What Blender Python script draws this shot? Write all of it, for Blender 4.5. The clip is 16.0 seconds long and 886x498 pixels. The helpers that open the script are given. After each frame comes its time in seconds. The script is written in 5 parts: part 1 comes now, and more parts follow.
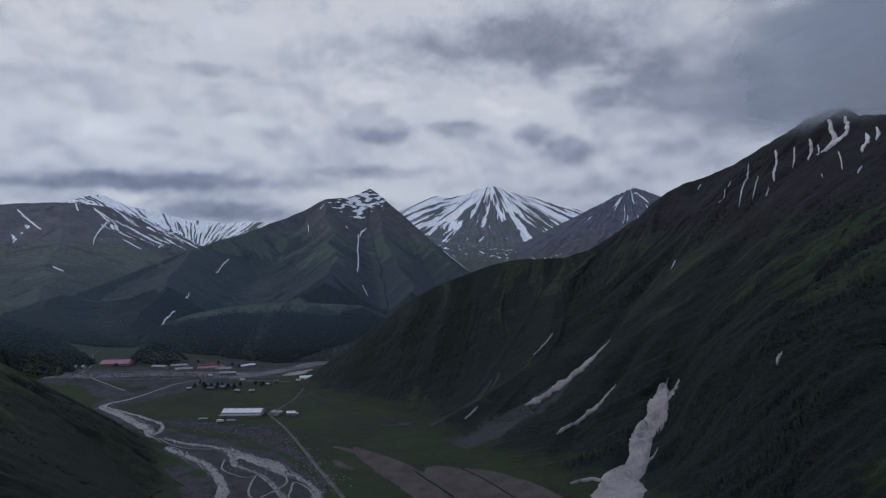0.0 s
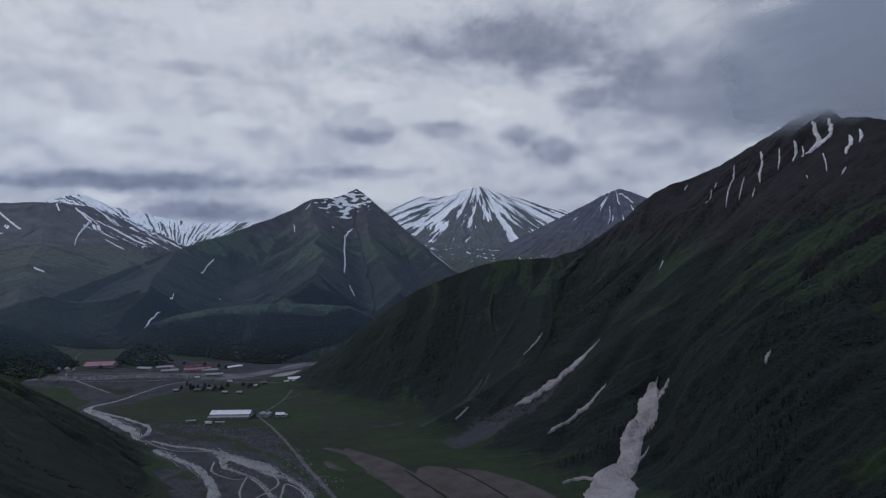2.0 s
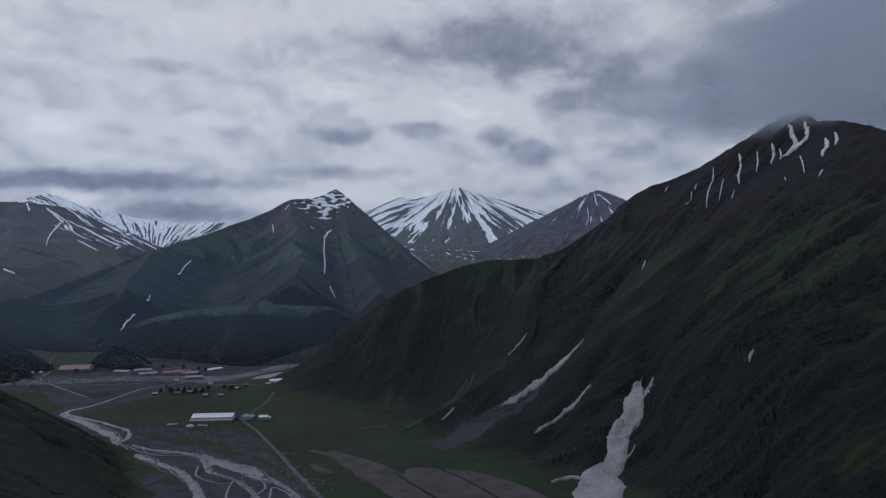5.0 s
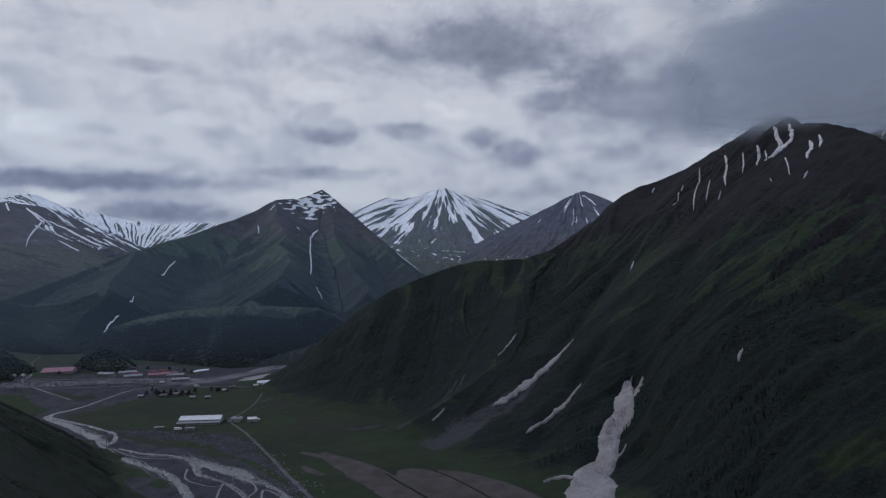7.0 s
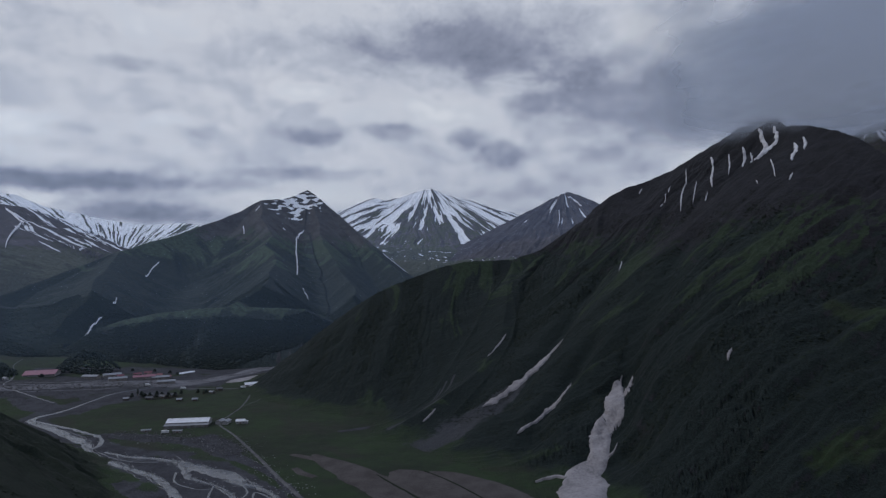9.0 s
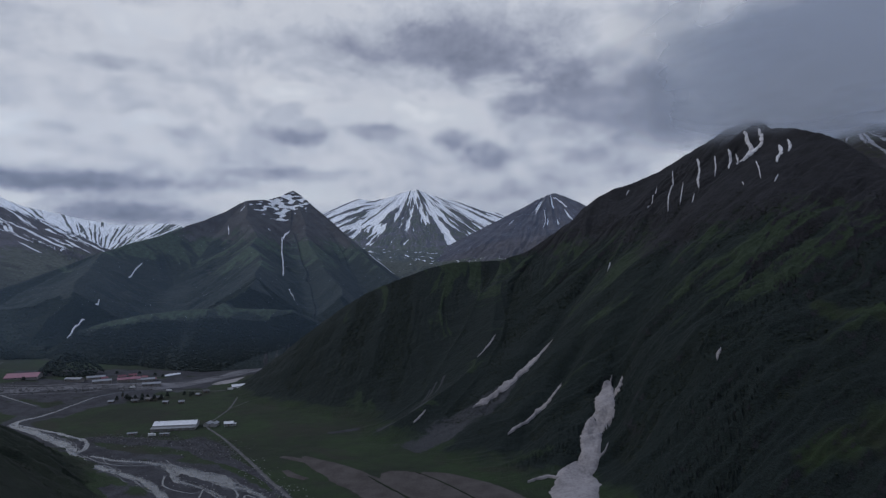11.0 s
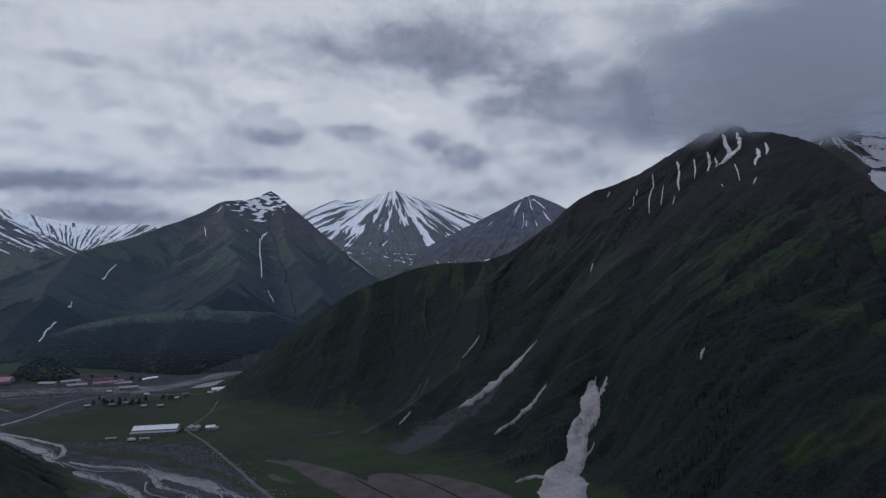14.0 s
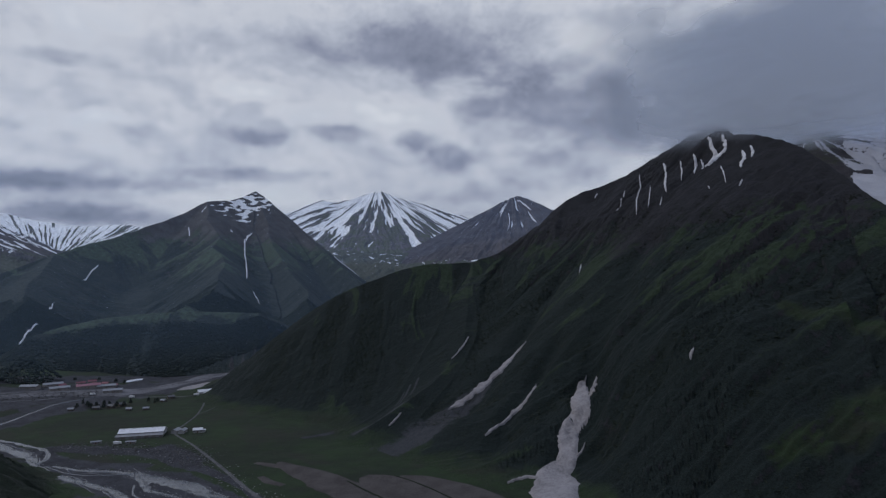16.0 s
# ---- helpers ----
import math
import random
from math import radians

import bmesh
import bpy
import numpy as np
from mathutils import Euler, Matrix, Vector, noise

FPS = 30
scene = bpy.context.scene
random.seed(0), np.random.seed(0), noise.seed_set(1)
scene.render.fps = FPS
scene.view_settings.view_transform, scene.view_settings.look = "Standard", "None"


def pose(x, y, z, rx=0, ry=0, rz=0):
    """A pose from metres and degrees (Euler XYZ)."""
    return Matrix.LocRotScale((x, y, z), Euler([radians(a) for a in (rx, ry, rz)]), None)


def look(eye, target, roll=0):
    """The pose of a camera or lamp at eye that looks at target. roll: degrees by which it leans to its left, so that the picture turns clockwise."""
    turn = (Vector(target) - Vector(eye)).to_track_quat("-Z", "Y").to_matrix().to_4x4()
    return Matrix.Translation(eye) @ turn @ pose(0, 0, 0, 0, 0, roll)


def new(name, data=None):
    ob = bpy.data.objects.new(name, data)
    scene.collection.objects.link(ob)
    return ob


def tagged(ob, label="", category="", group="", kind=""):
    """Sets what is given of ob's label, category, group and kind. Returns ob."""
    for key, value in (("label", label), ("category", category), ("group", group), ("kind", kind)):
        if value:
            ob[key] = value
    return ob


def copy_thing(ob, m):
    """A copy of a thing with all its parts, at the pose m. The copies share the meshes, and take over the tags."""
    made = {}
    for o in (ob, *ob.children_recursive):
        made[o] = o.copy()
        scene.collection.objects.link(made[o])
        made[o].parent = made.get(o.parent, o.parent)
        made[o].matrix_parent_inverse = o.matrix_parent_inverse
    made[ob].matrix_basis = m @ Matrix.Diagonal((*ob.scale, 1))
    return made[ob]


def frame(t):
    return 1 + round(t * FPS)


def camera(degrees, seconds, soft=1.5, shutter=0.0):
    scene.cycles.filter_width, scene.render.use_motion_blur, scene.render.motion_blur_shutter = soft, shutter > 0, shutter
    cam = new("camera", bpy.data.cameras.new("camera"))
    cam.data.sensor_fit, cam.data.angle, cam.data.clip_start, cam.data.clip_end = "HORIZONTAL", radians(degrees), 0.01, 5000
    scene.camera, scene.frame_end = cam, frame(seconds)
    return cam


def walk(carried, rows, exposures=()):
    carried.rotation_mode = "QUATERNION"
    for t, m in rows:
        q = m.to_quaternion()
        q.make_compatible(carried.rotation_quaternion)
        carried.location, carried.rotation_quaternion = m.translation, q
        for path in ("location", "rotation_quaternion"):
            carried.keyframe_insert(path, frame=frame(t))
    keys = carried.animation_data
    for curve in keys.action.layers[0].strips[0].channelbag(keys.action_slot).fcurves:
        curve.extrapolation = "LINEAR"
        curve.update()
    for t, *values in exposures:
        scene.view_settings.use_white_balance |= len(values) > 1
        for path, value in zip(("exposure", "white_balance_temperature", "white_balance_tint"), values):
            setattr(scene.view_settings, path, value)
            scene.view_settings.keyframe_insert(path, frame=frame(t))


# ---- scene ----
cam = camera(73.0, 16.0, soft=1.3)
EYE = 148.0
# A slow glide to the left with a turn to the right: across, ahead and up in metres, then degrees.
ROWS = [
    (0, 0.00, 0.00, 0.00, 0.000, 3.500, -0.000),
    (0.5, -1.32, 0.12, -0.04, -0.345, 3.508, 0.025),
    (1, -2.64, 0.25, -0.08, -0.689, 3.517, 0.050),
    (1.5, -3.95, 0.38, -0.12, -1.034, 3.527, 0.075),
    (2, -5.27, 0.52, -0.16, -1.380, 3.537, 0.100),
    (2.5, -6.59, 0.66, -0.20, -1.725, 3.548, 0.125),
    (3, -7.90, 0.81, -0.23, -2.071, 3.559, 0.150),
    (3.5, -9.22, 0.97, -0.26, -2.417, 3.571, 0.175),
    (4, -10.53, 1.13, -0.29, -2.763, 3.583, 0.200),
    (4.5, -11.85, 1.30, -0.32, -3.110, 3.596, 0.225),
    (5, -13.16, 1.47, -0.35, -3.457, 3.609, 0.249),
    (5.5, -14.48, 1.65, -0.37, -3.805, 3.623, 0.274),
    (6, -15.79, 1.84, -0.39, -4.152, 3.637, 0.298),
    (6.5, -17.11, 2.03, -0.41, -4.501, 3.652, 0.322),
    (7, -18.42, 2.23, -0.43, -4.850, 3.666, 0.345),
    (7.5, -19.73, 2.43, -0.45, -5.199, 3.682, 0.369),
    (8, -21.05, 2.64, -0.46, -5.548, 3.697, 0.392),
    (8.5, -22.36, 2.86, -0.48, -5.899, 3.713, 0.415),
    (9, -23.67, 3.08, -0.49, -6.249, 3.728, 0.438),
    (9.5, -24.98, 3.31, -0.50, -6.601, 3.745, 0.460),
    (10, -26.29, 3.55, -0.50, -6.952, 3.761, 0.482),
    (10.5, -27.60, 3.79, -0.51, -7.305, 3.777, 0.503),
    (11, -28.91, 4.04, -0.51, -7.658, 3.794, 0.524),
    (11.5, -30.22, 4.29, -0.51, -8.012, 3.810, 0.545),
    (12, -31.53, 4.55, -0.51, -8.366, 3.827, 0.565),
    (12.5, -32.84, 4.82, -0.51, -8.721, 3.844, 0.584),
    (13, -34.15, 5.09, -0.51, -9.076, 3.860, 0.603),
    (13.5, -35.46, 5.36, -0.50, -9.433, 3.877, 0.622),
    (14, -36.77, 5.65, -0.49, -9.790, 3.894, 0.640),
    (14.5, -38.08, 5.94, -0.48, -10.148, 3.910, 0.657),
    (15, -39.39, 6.23, -0.47, -10.506, 3.927, 0.674),
    (15.5, -40.69, 6.54, -0.46, -10.866, 3.943, 0.690),
    (16, -42.00, 6.84, -0.44, -11.226, 3.959, 0.705),
]
walk(cam, [(t, pose(x, y, EYE + z, 90 + pitch, roll, yaw)) for t, x, y, z, yaw, pitch, roll in ROWS])

# ---- terrain shape ----
TURNS = np.random.default_rng(41).uniform(0, 2 * np.pi, (256, 256))
TABLE_X, TABLE_Y = np.cos(TURNS), np.sin(TURNS)


def grad_noise(x, y, seed=0):
    """Gradient noise, about -1 to 1, from a table of random directions."""
    ix, iy = np.floor(x), np.floor(y)
    fx, fy = x - ix, y - iy
    ix, iy = ix.astype(np.int64) + 37 * seed, iy.astype(np.int64) + 101 * seed
    u, v = fx * fx * fx * (fx * (fx * 6 - 15) + 10), fy * fy * fy * (fy * (fy * 6 - 15) + 10)
    x0, x1, y0, y1 = ix & 255, (ix + 1) & 255, iy & 255, (iy + 1) & 255

    def corner(a, b, ox, oy):
        return TABLE_X[a, b] * ox + TABLE_Y[a, b] * oy

    low = corner(x0, y0, fx, fy) * (1 - u) + corner(x1, y0, fx - 1, fy) * u
    high = corner(x0, y1, fx, fy - 1) * (1 - u) + corner(x1, y1, fx - 1, fy - 1) * u
    return (low * (1 - v) + high * v) * 1.5


def fbm(x, y, octaves=4, seed=0):
    total, amp = 0.0, 1.0
    for n in range(octaves):
        total = total + amp * grad_noise(x * 2**n, y * 2**n, seed + 5 * n)
        amp *= 0.5
    return total / 1.6


def smooth(a, b, v):
    w = np.clip((v - a) / (b - a), 0, 1)
    return w * w * (3 - 2 * w)


def smooth_line(points, step):
    """A rounded line through the points, sampled about every step metres."""
    p = np.array(points, float)
    ext = np.vstack([2 * p[0] - p[1], p, 2 * p[-1] - p[-2]])
    out = []
    for i in range(len(p) - 1):
        a, b, c, d = ext[i : i + 4]
        n = max(2, int(np.linalg.norm(c[:2] - b[:2]) / step))
        t = np.linspace(0, 1, n, endpoint=False)[:, None]
        out.append(0.5 * (2 * b + (c - a) * t + (2 * a - 5 * b + 4 * c - d) * t**2 + (3 * b - a - 3 * c + d) * t**3))
    return np.vstack(out + [p[-1:]])


def floor_height(x, y):
    """The valley floor: flat near the river, rising gently up the valley and to its side branch."""
    z = 0.02 * np.maximum(0, y - 600) + 0.09 * np.maximum(0, -x - 300) * smooth(620, 950, y) * smooth(-2600, -900, x)
    return z + 0.9 * fbm(x / 90, y / 90, 3, 3) + 0.25 * fbm(x / 14, y / 14, 2, 9)


def settle(h, base, k):
    """A slope that runs out into the floor over a rounded foot instead of a crease."""
    off = np.abs(h - base)
    return np.maximum(h, base) + np.where(off < k, (k - off) ** 2 / (4 * k), 0)


def ridge_field(x, y, ridges, step):
    """The height under a set of ridges that fall off to their sides, the run along the ridge, the way down from it,
    how far the next flank lies below this one, and how much a rounded join of the flanks lies above them."""
    x, y = x.astype(np.float32), y.astype(np.float32)
    best, second = np.full(x.shape, -1e9, np.float32), np.full(x.shape, -1e9, np.float32)
    run, down = np.zeros(x.shape, np.float32), np.zeros(x.shape, np.float32)
    offset, each = 0.0, []
    for points, fall, *sway in ridges:
        own = np.full(x.shape, -1e9, np.float32)
        line = smooth_line(points, step)
        if sway:
            bend = np.arange(len(line)) * step / 160.0
            fade = sway[0] * np.minimum(1, np.arange(len(line)) / 4.0)
            line[:, 0] += fade * fbm(bend, bend * 0 + offset * 0.01, 3, 5)
            line[:, 1] += fade * fbm(bend, bend * 0 + offset * 0.01 + 40, 3, 6) * 0.6
            line[:, 2] += 0.16 * fade * fbm(bend * 1.7, bend * 0 + offset * 0.01 + 80, 2, 7)
        s = offset
        for (ax, ay, az), (bx, by, bz) in zip(line[:-1].tolist(), line[1:].tolist()):
            length = max(math.hypot(bx - ax, by - ay), 1e-6)
            tx, ty, rise = (bx - ax) / length, (by - ay) / length, (bz - az) / length
            rise = max(-0.9 * fall, min(0.9 * fall, rise))
            dx, dy = x - ax, y - ay
            along = dx * tx + dy * ty
            off = np.abs(dx * ty - dy * tx)
            t = np.clip(along + off * rise / math.sqrt(fall * fall - rise * rise), 0, length)
            d = np.hypot(along - t, off)
            h = az + (bz - az) * t / length - fall * (d - 0.22 * d * d / (d + 350))
            here = s + t + (40 + 0.6 * d) * np.arcsin(np.clip((along - t) / (d + 6), -1, 1))
            up = h > best
            apart = np.abs(here - run) > 3.5 * step
            second = np.where(up & apart, best, np.where(~up & apart & (h > second), h, second))
            own = np.maximum(own, h)
            best, run, down = np.where(up, h, best), np.where(up, here, run), np.where(up, d, down)
            s += length
        offset = s + 500
        each.append(own)
    joined = sum(np.exp(np.maximum(own - best, -800.0) / 20.0) for own in each)
    return best.astype(float), run.astype(float), down.astype(float), (best - second).astype(float), 20.0 * np.log(joined).astype(float)


def fan_streaks(x, y, cx, cy, count, seed, bend=0.5):
    """Streaks that run out from a point, each splitting as it goes: above 0 in the furrows, below 0 on the ribs. Also the bearing and the way out."""
    dx, dy = x - cx, cy - y
    r, turn = np.hypot(dx, dy), np.arctan2(dx, dy)
    u = turn * count + bend * fbm(x / 140, y / 140, 3, seed + 3)
    s = grad_noise(u, r / 420, seed) + 0.7 * grad_noise(2.3 * u, r / 230, seed + 1) * smooth(90, 420, r) + 0.45 * grad_noise(5.1 * u, r / 150, seed + 2) * smooth(260, 800, r)
    return s, turn, r


def mountain_height(x, y, ridges, step=30.0, gully=55.0, depth=0.13, rough=3.0, seed=1, wander=0.9, stretch=0.2, fade=0.52, ribs=4, crease=0.5, rounded=0.0):
    """Ridges with rills and gullies that run down their flanks. Returns the height and how deep in a gully each place lies, 0 to 1."""
    wx = gully * fbm(x / (gully * 4), y / (gully * 4), 3, seed + 40)
    wy = gully * fbm(x / (gully * 4), y / (gully * 4), 3, seed + 60)
    h, run, down, gap, fill = ridge_field(x + 0.12 * wx, y + 0.12 * wy, ridges, step)
    soft = gully * crease
    h = h + rounded * fill + np.where(gap < soft, (soft - gap) ** 2 / (4 * soft), 0) * smooth(0, gully, down)
    rill, amp, total = 0.0, 1.0, 0.0
    q = run + wander * wx
    for k in range(4):
        f = 2.1**k / gully
        fold = grad_noise(q * f, down * f * stretch + 7, seed + 11 * k)
        rill = rill + amp * (1 - np.abs(fold) * 1.7)
        total += amp
        amp *= fade
        if k == ribs - 1:
            deep = np.clip(1.15 - rill / total, 0, 1)
    rill = rill / total
    grow = (smooth(0, gully * 1.3, down) * 0.88 + 0.12) * (0.08 + 0.92 * smooth(0, gully * 0.6, gap))
    h = h - gully * depth * 4 * (0.75 - rill) * grow
    h = h + rough * fbm(x / (gully * 0.5), y / (gully * 0.5), 4, seed + 80) * (0.3 + 0.7 * grow)
    return h, deep


def line_distance(x, y, points):
    """How far each place lies from a line, in shares of the line's half width there."""
    best = np.full(x.shape, 1e9)
    p = np.array(points, float)
    for (ax, ay, aw), (bx, by, bw) in zip(p[:-1], p[1:]):
        ll = (bx - ax) ** 2 + (by - ay) ** 2 + 1e-9
        t = np.clip(((x - ax) * (bx - ax) + (y - ay) * (by - ay)) / ll, 0, 1)
        d = np.hypot(x - ax - t * (bx - ax), y - ay - t * (by - ay))
        best = np.minimum(best, d / ((aw + t * (bw - aw)) / 2))
    return best


RIGHT_TAIL = [(-185, 1000, 4), (-132, 982, 60), (-86, 971, 99), (-22, 960, 142), (41, 950, 168), (103, 944, 188), (193, 944, 192)]
RIGHT_CREST = [(193, 944, 192), (245, 939, 213), (302, 919, 257), (342, 909, 292), (429, 873, 329), (483, 820, 366), (502, 786, 381), (508, 754, 376), (508, 728, 364), (508, 700, 350), (508, 676, 345), (508, 656, 337)]
RIGHT_SPUR_NEAR = [(508, 656, 338), (498, 596, 312), (480, 518, 256), (461, 460, 217), (440, 382, 158), (400, 280, 90), (370, 170, 50)]
RIGHT_SPUR_ROCK = [(507, 760, 350), (430, 640, 240), (345, 535, 125)]
RIGHT_SPUR_MID = [(429, 873, 322), (350, 790, 220), (285, 705, 150), (215, 640, 88), (126, 604, 34), (85, 575, 8)]
RIGHT_SPUR_SNOW = [(285, 705, 150), (240, 605, 95), (180, 530, 42), (130, 480, 6)]
RIGHT_SPUR_LOW = [(193, 944, 192), (160, 830, 128), (130, 732, 84), (100, 685, 48), (50, 645, 22), (5, 625, 3)]
RIGHT_RIDGES = [(RIGHT_TAIL, 0.8), (RIGHT_CREST, 0.95), (RIGHT_SPUR_NEAR, 0.85), (RIGHT_SPUR_ROCK, 0.92, 14), (RIGHT_SPUR_MID, 0.92, 14), (RIGHT_SPUR_SNOW, 0.92, 12), (RIGHT_SPUR_LOW, 0.9, 14)]
# Gullies that hold avalanche snow: east, north and half width.
RIGHT_CUTS = [[(330, 640, 10), (245, 585, 14), (205, 547, 15), (165, 480, 18), (125, 415, 22)], [(260, 740, 8), (190, 680, 10), (150, 640, 12), (100, 600, 14)], [(200, 610, 7), (165, 584, 8), (130, 550, 9), (95, 510, 10)]]
SIDE_RIDGES = [([(620, 690, 330), (668, 751, 362), (700, 790, 385), (800, 830, 405), (950, 900, 440), (1150, 950, 480)], 0.62)]
HILL_RIDGES = [([(-700, 480, 250), (-560, 300, 262), (-400, 90, 262), (-240, -120, 261), (-100, -330, 240)], 0.84), ([(-560, 300, 262), (-455, 420, 165), (-380, 520, 82), (-310, 560, 28)], 0.76)]
MID_CREST_WEST = [(-1120, 1480, 40), (-1015, 1601, 112), (-972, 1766, 171), (-844, 2012, 273), (-693, 2259, 370), (-568, 2505, 470), (-522, 2628, 531), (-442, 2752, 555), (-358, 2917, 625)]
MID_CREST_EAST = [(-359, 2917, 626), (-297, 2875, 579), (-212, 2803, 489), (-130, 2710, 406), (-52, 2569, 320), (22, 2386, 245), (86, 2184, 175), (130, 1953, 109)]
MID_SPUR = [(-522, 2627, 530), (-421, 2235, 366), (-342, 1884, 250), (-306, 1534, 163), (-312, 1266, 114)]
MID_SPUR_WEST = [(-844, 2012, 273), (-760, 1650, 160), (-690, 1400, 85), (-650, 1240, 50)]
MID_BENCH = [(-540, 1190, 78), (-460, 1205, 100), (-380, 1220, 112), (-260, 1245, 112), (-170, 1262, 106), (-120, 1290, 85)]
MID_SPUR_EAST = [(-340, 2877, 592), (-258, 2522, 383), (-167, 2101, 241), (-93, 1738, 155), (-78, 1468, 106)]
MID_SPUR_FOOT = [(-1015, 1601, 125), (-900, 1380, 108), (-813, 1258, 94), (-700, 1170, 74), (-625, 1110, 52)]
MID_RIDGES = [(MID_SPUR_FOOT, 0.38, 20), (MID_CREST_WEST, 1.0), (MID_CREST_EAST, 1.08), (MID_SPUR, 0.8, 30), (MID_SPUR_WEST, 0.6, 50), (MID_BENCH, 0.8, 20), (MID_SPUR_EAST, 0.95, 25)]
WEST_RIDGES = [([(-2900, 2500, 430), (-2339, 2506, 447), (-1864, 2504, 489), (-1803, 2587, 506), (-1709, 2670, 522), (-1619, 2754, 523), (-1564, 2923, 510), (-1518, 3179, 466), (-1511, 3521, 367)], 0.5), ([(-1709, 2670, 522), (-1500, 2350, 380), (-1330, 2050, 250), (-1150, 1750, 140), (-1020, 1480, 90), (-930, 1300, 66)], 0.5, 60), ([(-1864, 2504, 489), (-1700, 2100, 320), (-1500, 1700, 190), (-1250, 1380, 120), (-1050, 1180, 80)], 0.5, 60)]
WEST_SNOW_RIDGES = [([(-2900, 3900, 640), (-2575, 3965, 677), (-2412, 4003, 747), (-2326, 4086, 767), (-2209, 4090, 705), (-1996, 4092, 659), (-1763, 4096, 605), (-1491, 4098, 574), (-1336, 4097, 589), (-1156, 4014, 565), (-983, 3934, 504)], 0.5)]
SNOW_RIDGES = [([(-800, 4450, 390), (-616, 4525, 500), (-344, 4594, 717), (-62, 4670, 847), (71, 4671, 829), (251, 4700, 898), (407, 4700, 930), (537, 4668, 874), (730, 4629, 823), (941, 4591, 756), (1095, 4512, 685), (1327, 4438, 508)], 0.62), ([(537, 4668, 874), (500, 4400, 690), (470, 4150, 520), (455, 3950, 400)], 0.62, 40), ([(-62, 4670, 847), (-150, 4300, 560), (-200, 4000, 400)], 0.6, 40)]
EAST_PEAK_RIDGES = [([(558, 3356, 309), (752, 3516, 450), (940, 3592, 590), (1055, 3628, 684), (1179, 3666, 750), (1311, 3669, 697), (1434, 3632, 615), (1622, 3599, 474)], 0.62), ([(1179, 3666, 750), (1120, 3400, 570), (1050, 3150, 400), (960, 2950, 290)], 0.6)]
BASIN_RIDGES = [([(-354, 3836, 398), (-136, 3717, 397), (53, 3601, 396), (252, 3485, 372), (495, 3464, 373), (706, 3444, 395), (890, 3426, 437), (1169, 3354, 398)], 0.3)]
BLUFF_RIDGES = [([(-1000, 820, 180), (-780, 850, 128), (-660, 880, 102), (-617, 909, 86), (-596, 931, 68)], 0.75), ([(-512, 985, 22), (-490, 996, 48), (-465, 1004, 58), (-438, 1004, 30)], 0.9)]


# Broad hollows and swells of the flank: east, north and height.
RIGHT_SWELLS = [(211, 541, -16), (186, 672, -15), (133, 728, -3), (169, 585, -10), (241, 435, 21), (160, 473, -13), (86, 617, -7), (26, 626, 6), (278, 725, -10), (430, 821, 0), (184, 425, -10)]


def right_height(x, y):
    h, deep = mountain_height(x, y, RIGHT_RIDGES, 26.0, 64.0, 0.02 + 0.055 * smooth(0, 240, x), 3.5 + 3.5 * smooth(0, 240, x) + 4.0 * smooth(380, 470, x), 2, 0.4, 0.12, 0.68, 4, 0.15, smooth(0, 110, line_distance(x, y, [(px, py, 2) for px, py, _ in RIGHT_TAIL + RIGHT_CREST[1:] + RIGHT_SPUR_NEAR[1:]])))
    for cx, cy, lift in RIGHT_SWELLS:
        h = h + lift * np.exp(-((x - cx) ** 2 + (y - cy) ** 2) / 65**2)
    # The far side of the crest drops off more steeply.
    back = x - np.interp(y, [382, 460, 518, 596, 656, 754, 800], [440, 461, 480, 498, 508, 508, 497])
    h = h - 0.75 * np.maximum(0, back - 4) * (1 - smooth(700, 780, y))
    for points in RIGHT_CUTS:
        cut = np.exp(-(line_distance(x, y, points) ** 2) / 6)
        h, deep = h - 9 * cut, np.maximum(deep, 0.9 * cut)
    return settle(h, floor_height(x, y), 18.0), deep


def side_height(x, y):
    return mountain_height(x, y, SIDE_RIDGES, 50.0, 60.0, 0.14, 5.0, 17, 0.6, 0.12)


def hill_height(x, y):
    h, deep = mountain_height(x, y, HILL_RIDGES, 40.0, 40.0, 0.08, 2.2, 23)
    return settle(h, floor_height(x, y), 8.0), deep


def mid_height(x, y):
    return mountain_height(x, y, MID_RIDGES, 70.0, 130.0, 0.075, 9.0, 31, 0.7, 0.12, 0.66)


def west_height(x, y):
    return mountain_height(x, y, WEST_RIDGES, 110.0, 120.0, 0.085, 8.0, 43, 0.6, 0.12, 0.6)


def west_snow_height(x, y):
    return mountain_height(x, y, WEST_SNOW_RIDGES, 110.0, 50.0, 0.07, 6.0, 53, 1.0, 0.1, 0.6, 3)


def snow_height(x, y):
    h, deep = mountain_height(x, y, SNOW_RIDGES, 100.0, 40.0, 0.04, 5.0, 61, 1.1, 0.09, 0.62, 3)
    s, turn, r = fan_streaks(x, y, 390, 4850, 18.0, 61)
    return h - 11 * s * smooth(20, 240, r), deep


def east_height(x, y):
    h, deep = mountain_height(x, y, EAST_PEAK_RIDGES, 100.0, 60.0, 0.07, 7.0, 71, 0.5, 0.12)
    s, turn, r = fan_streaks(x, y, 1179, 3760, 16.0, 71)
    return h - 12 * s * smooth(10, 160, r), deep


def basin_height(x, y):
    return mountain_height(x, y, BASIN_RIDGES, 110.0, 120.0, 0.05, 8.0, 79)


def bluff_height(x, y):
    return mountain_height(x, y, BLUFF_RIDGES, 30.0, 45.0, 0.12, 3.0, 83)

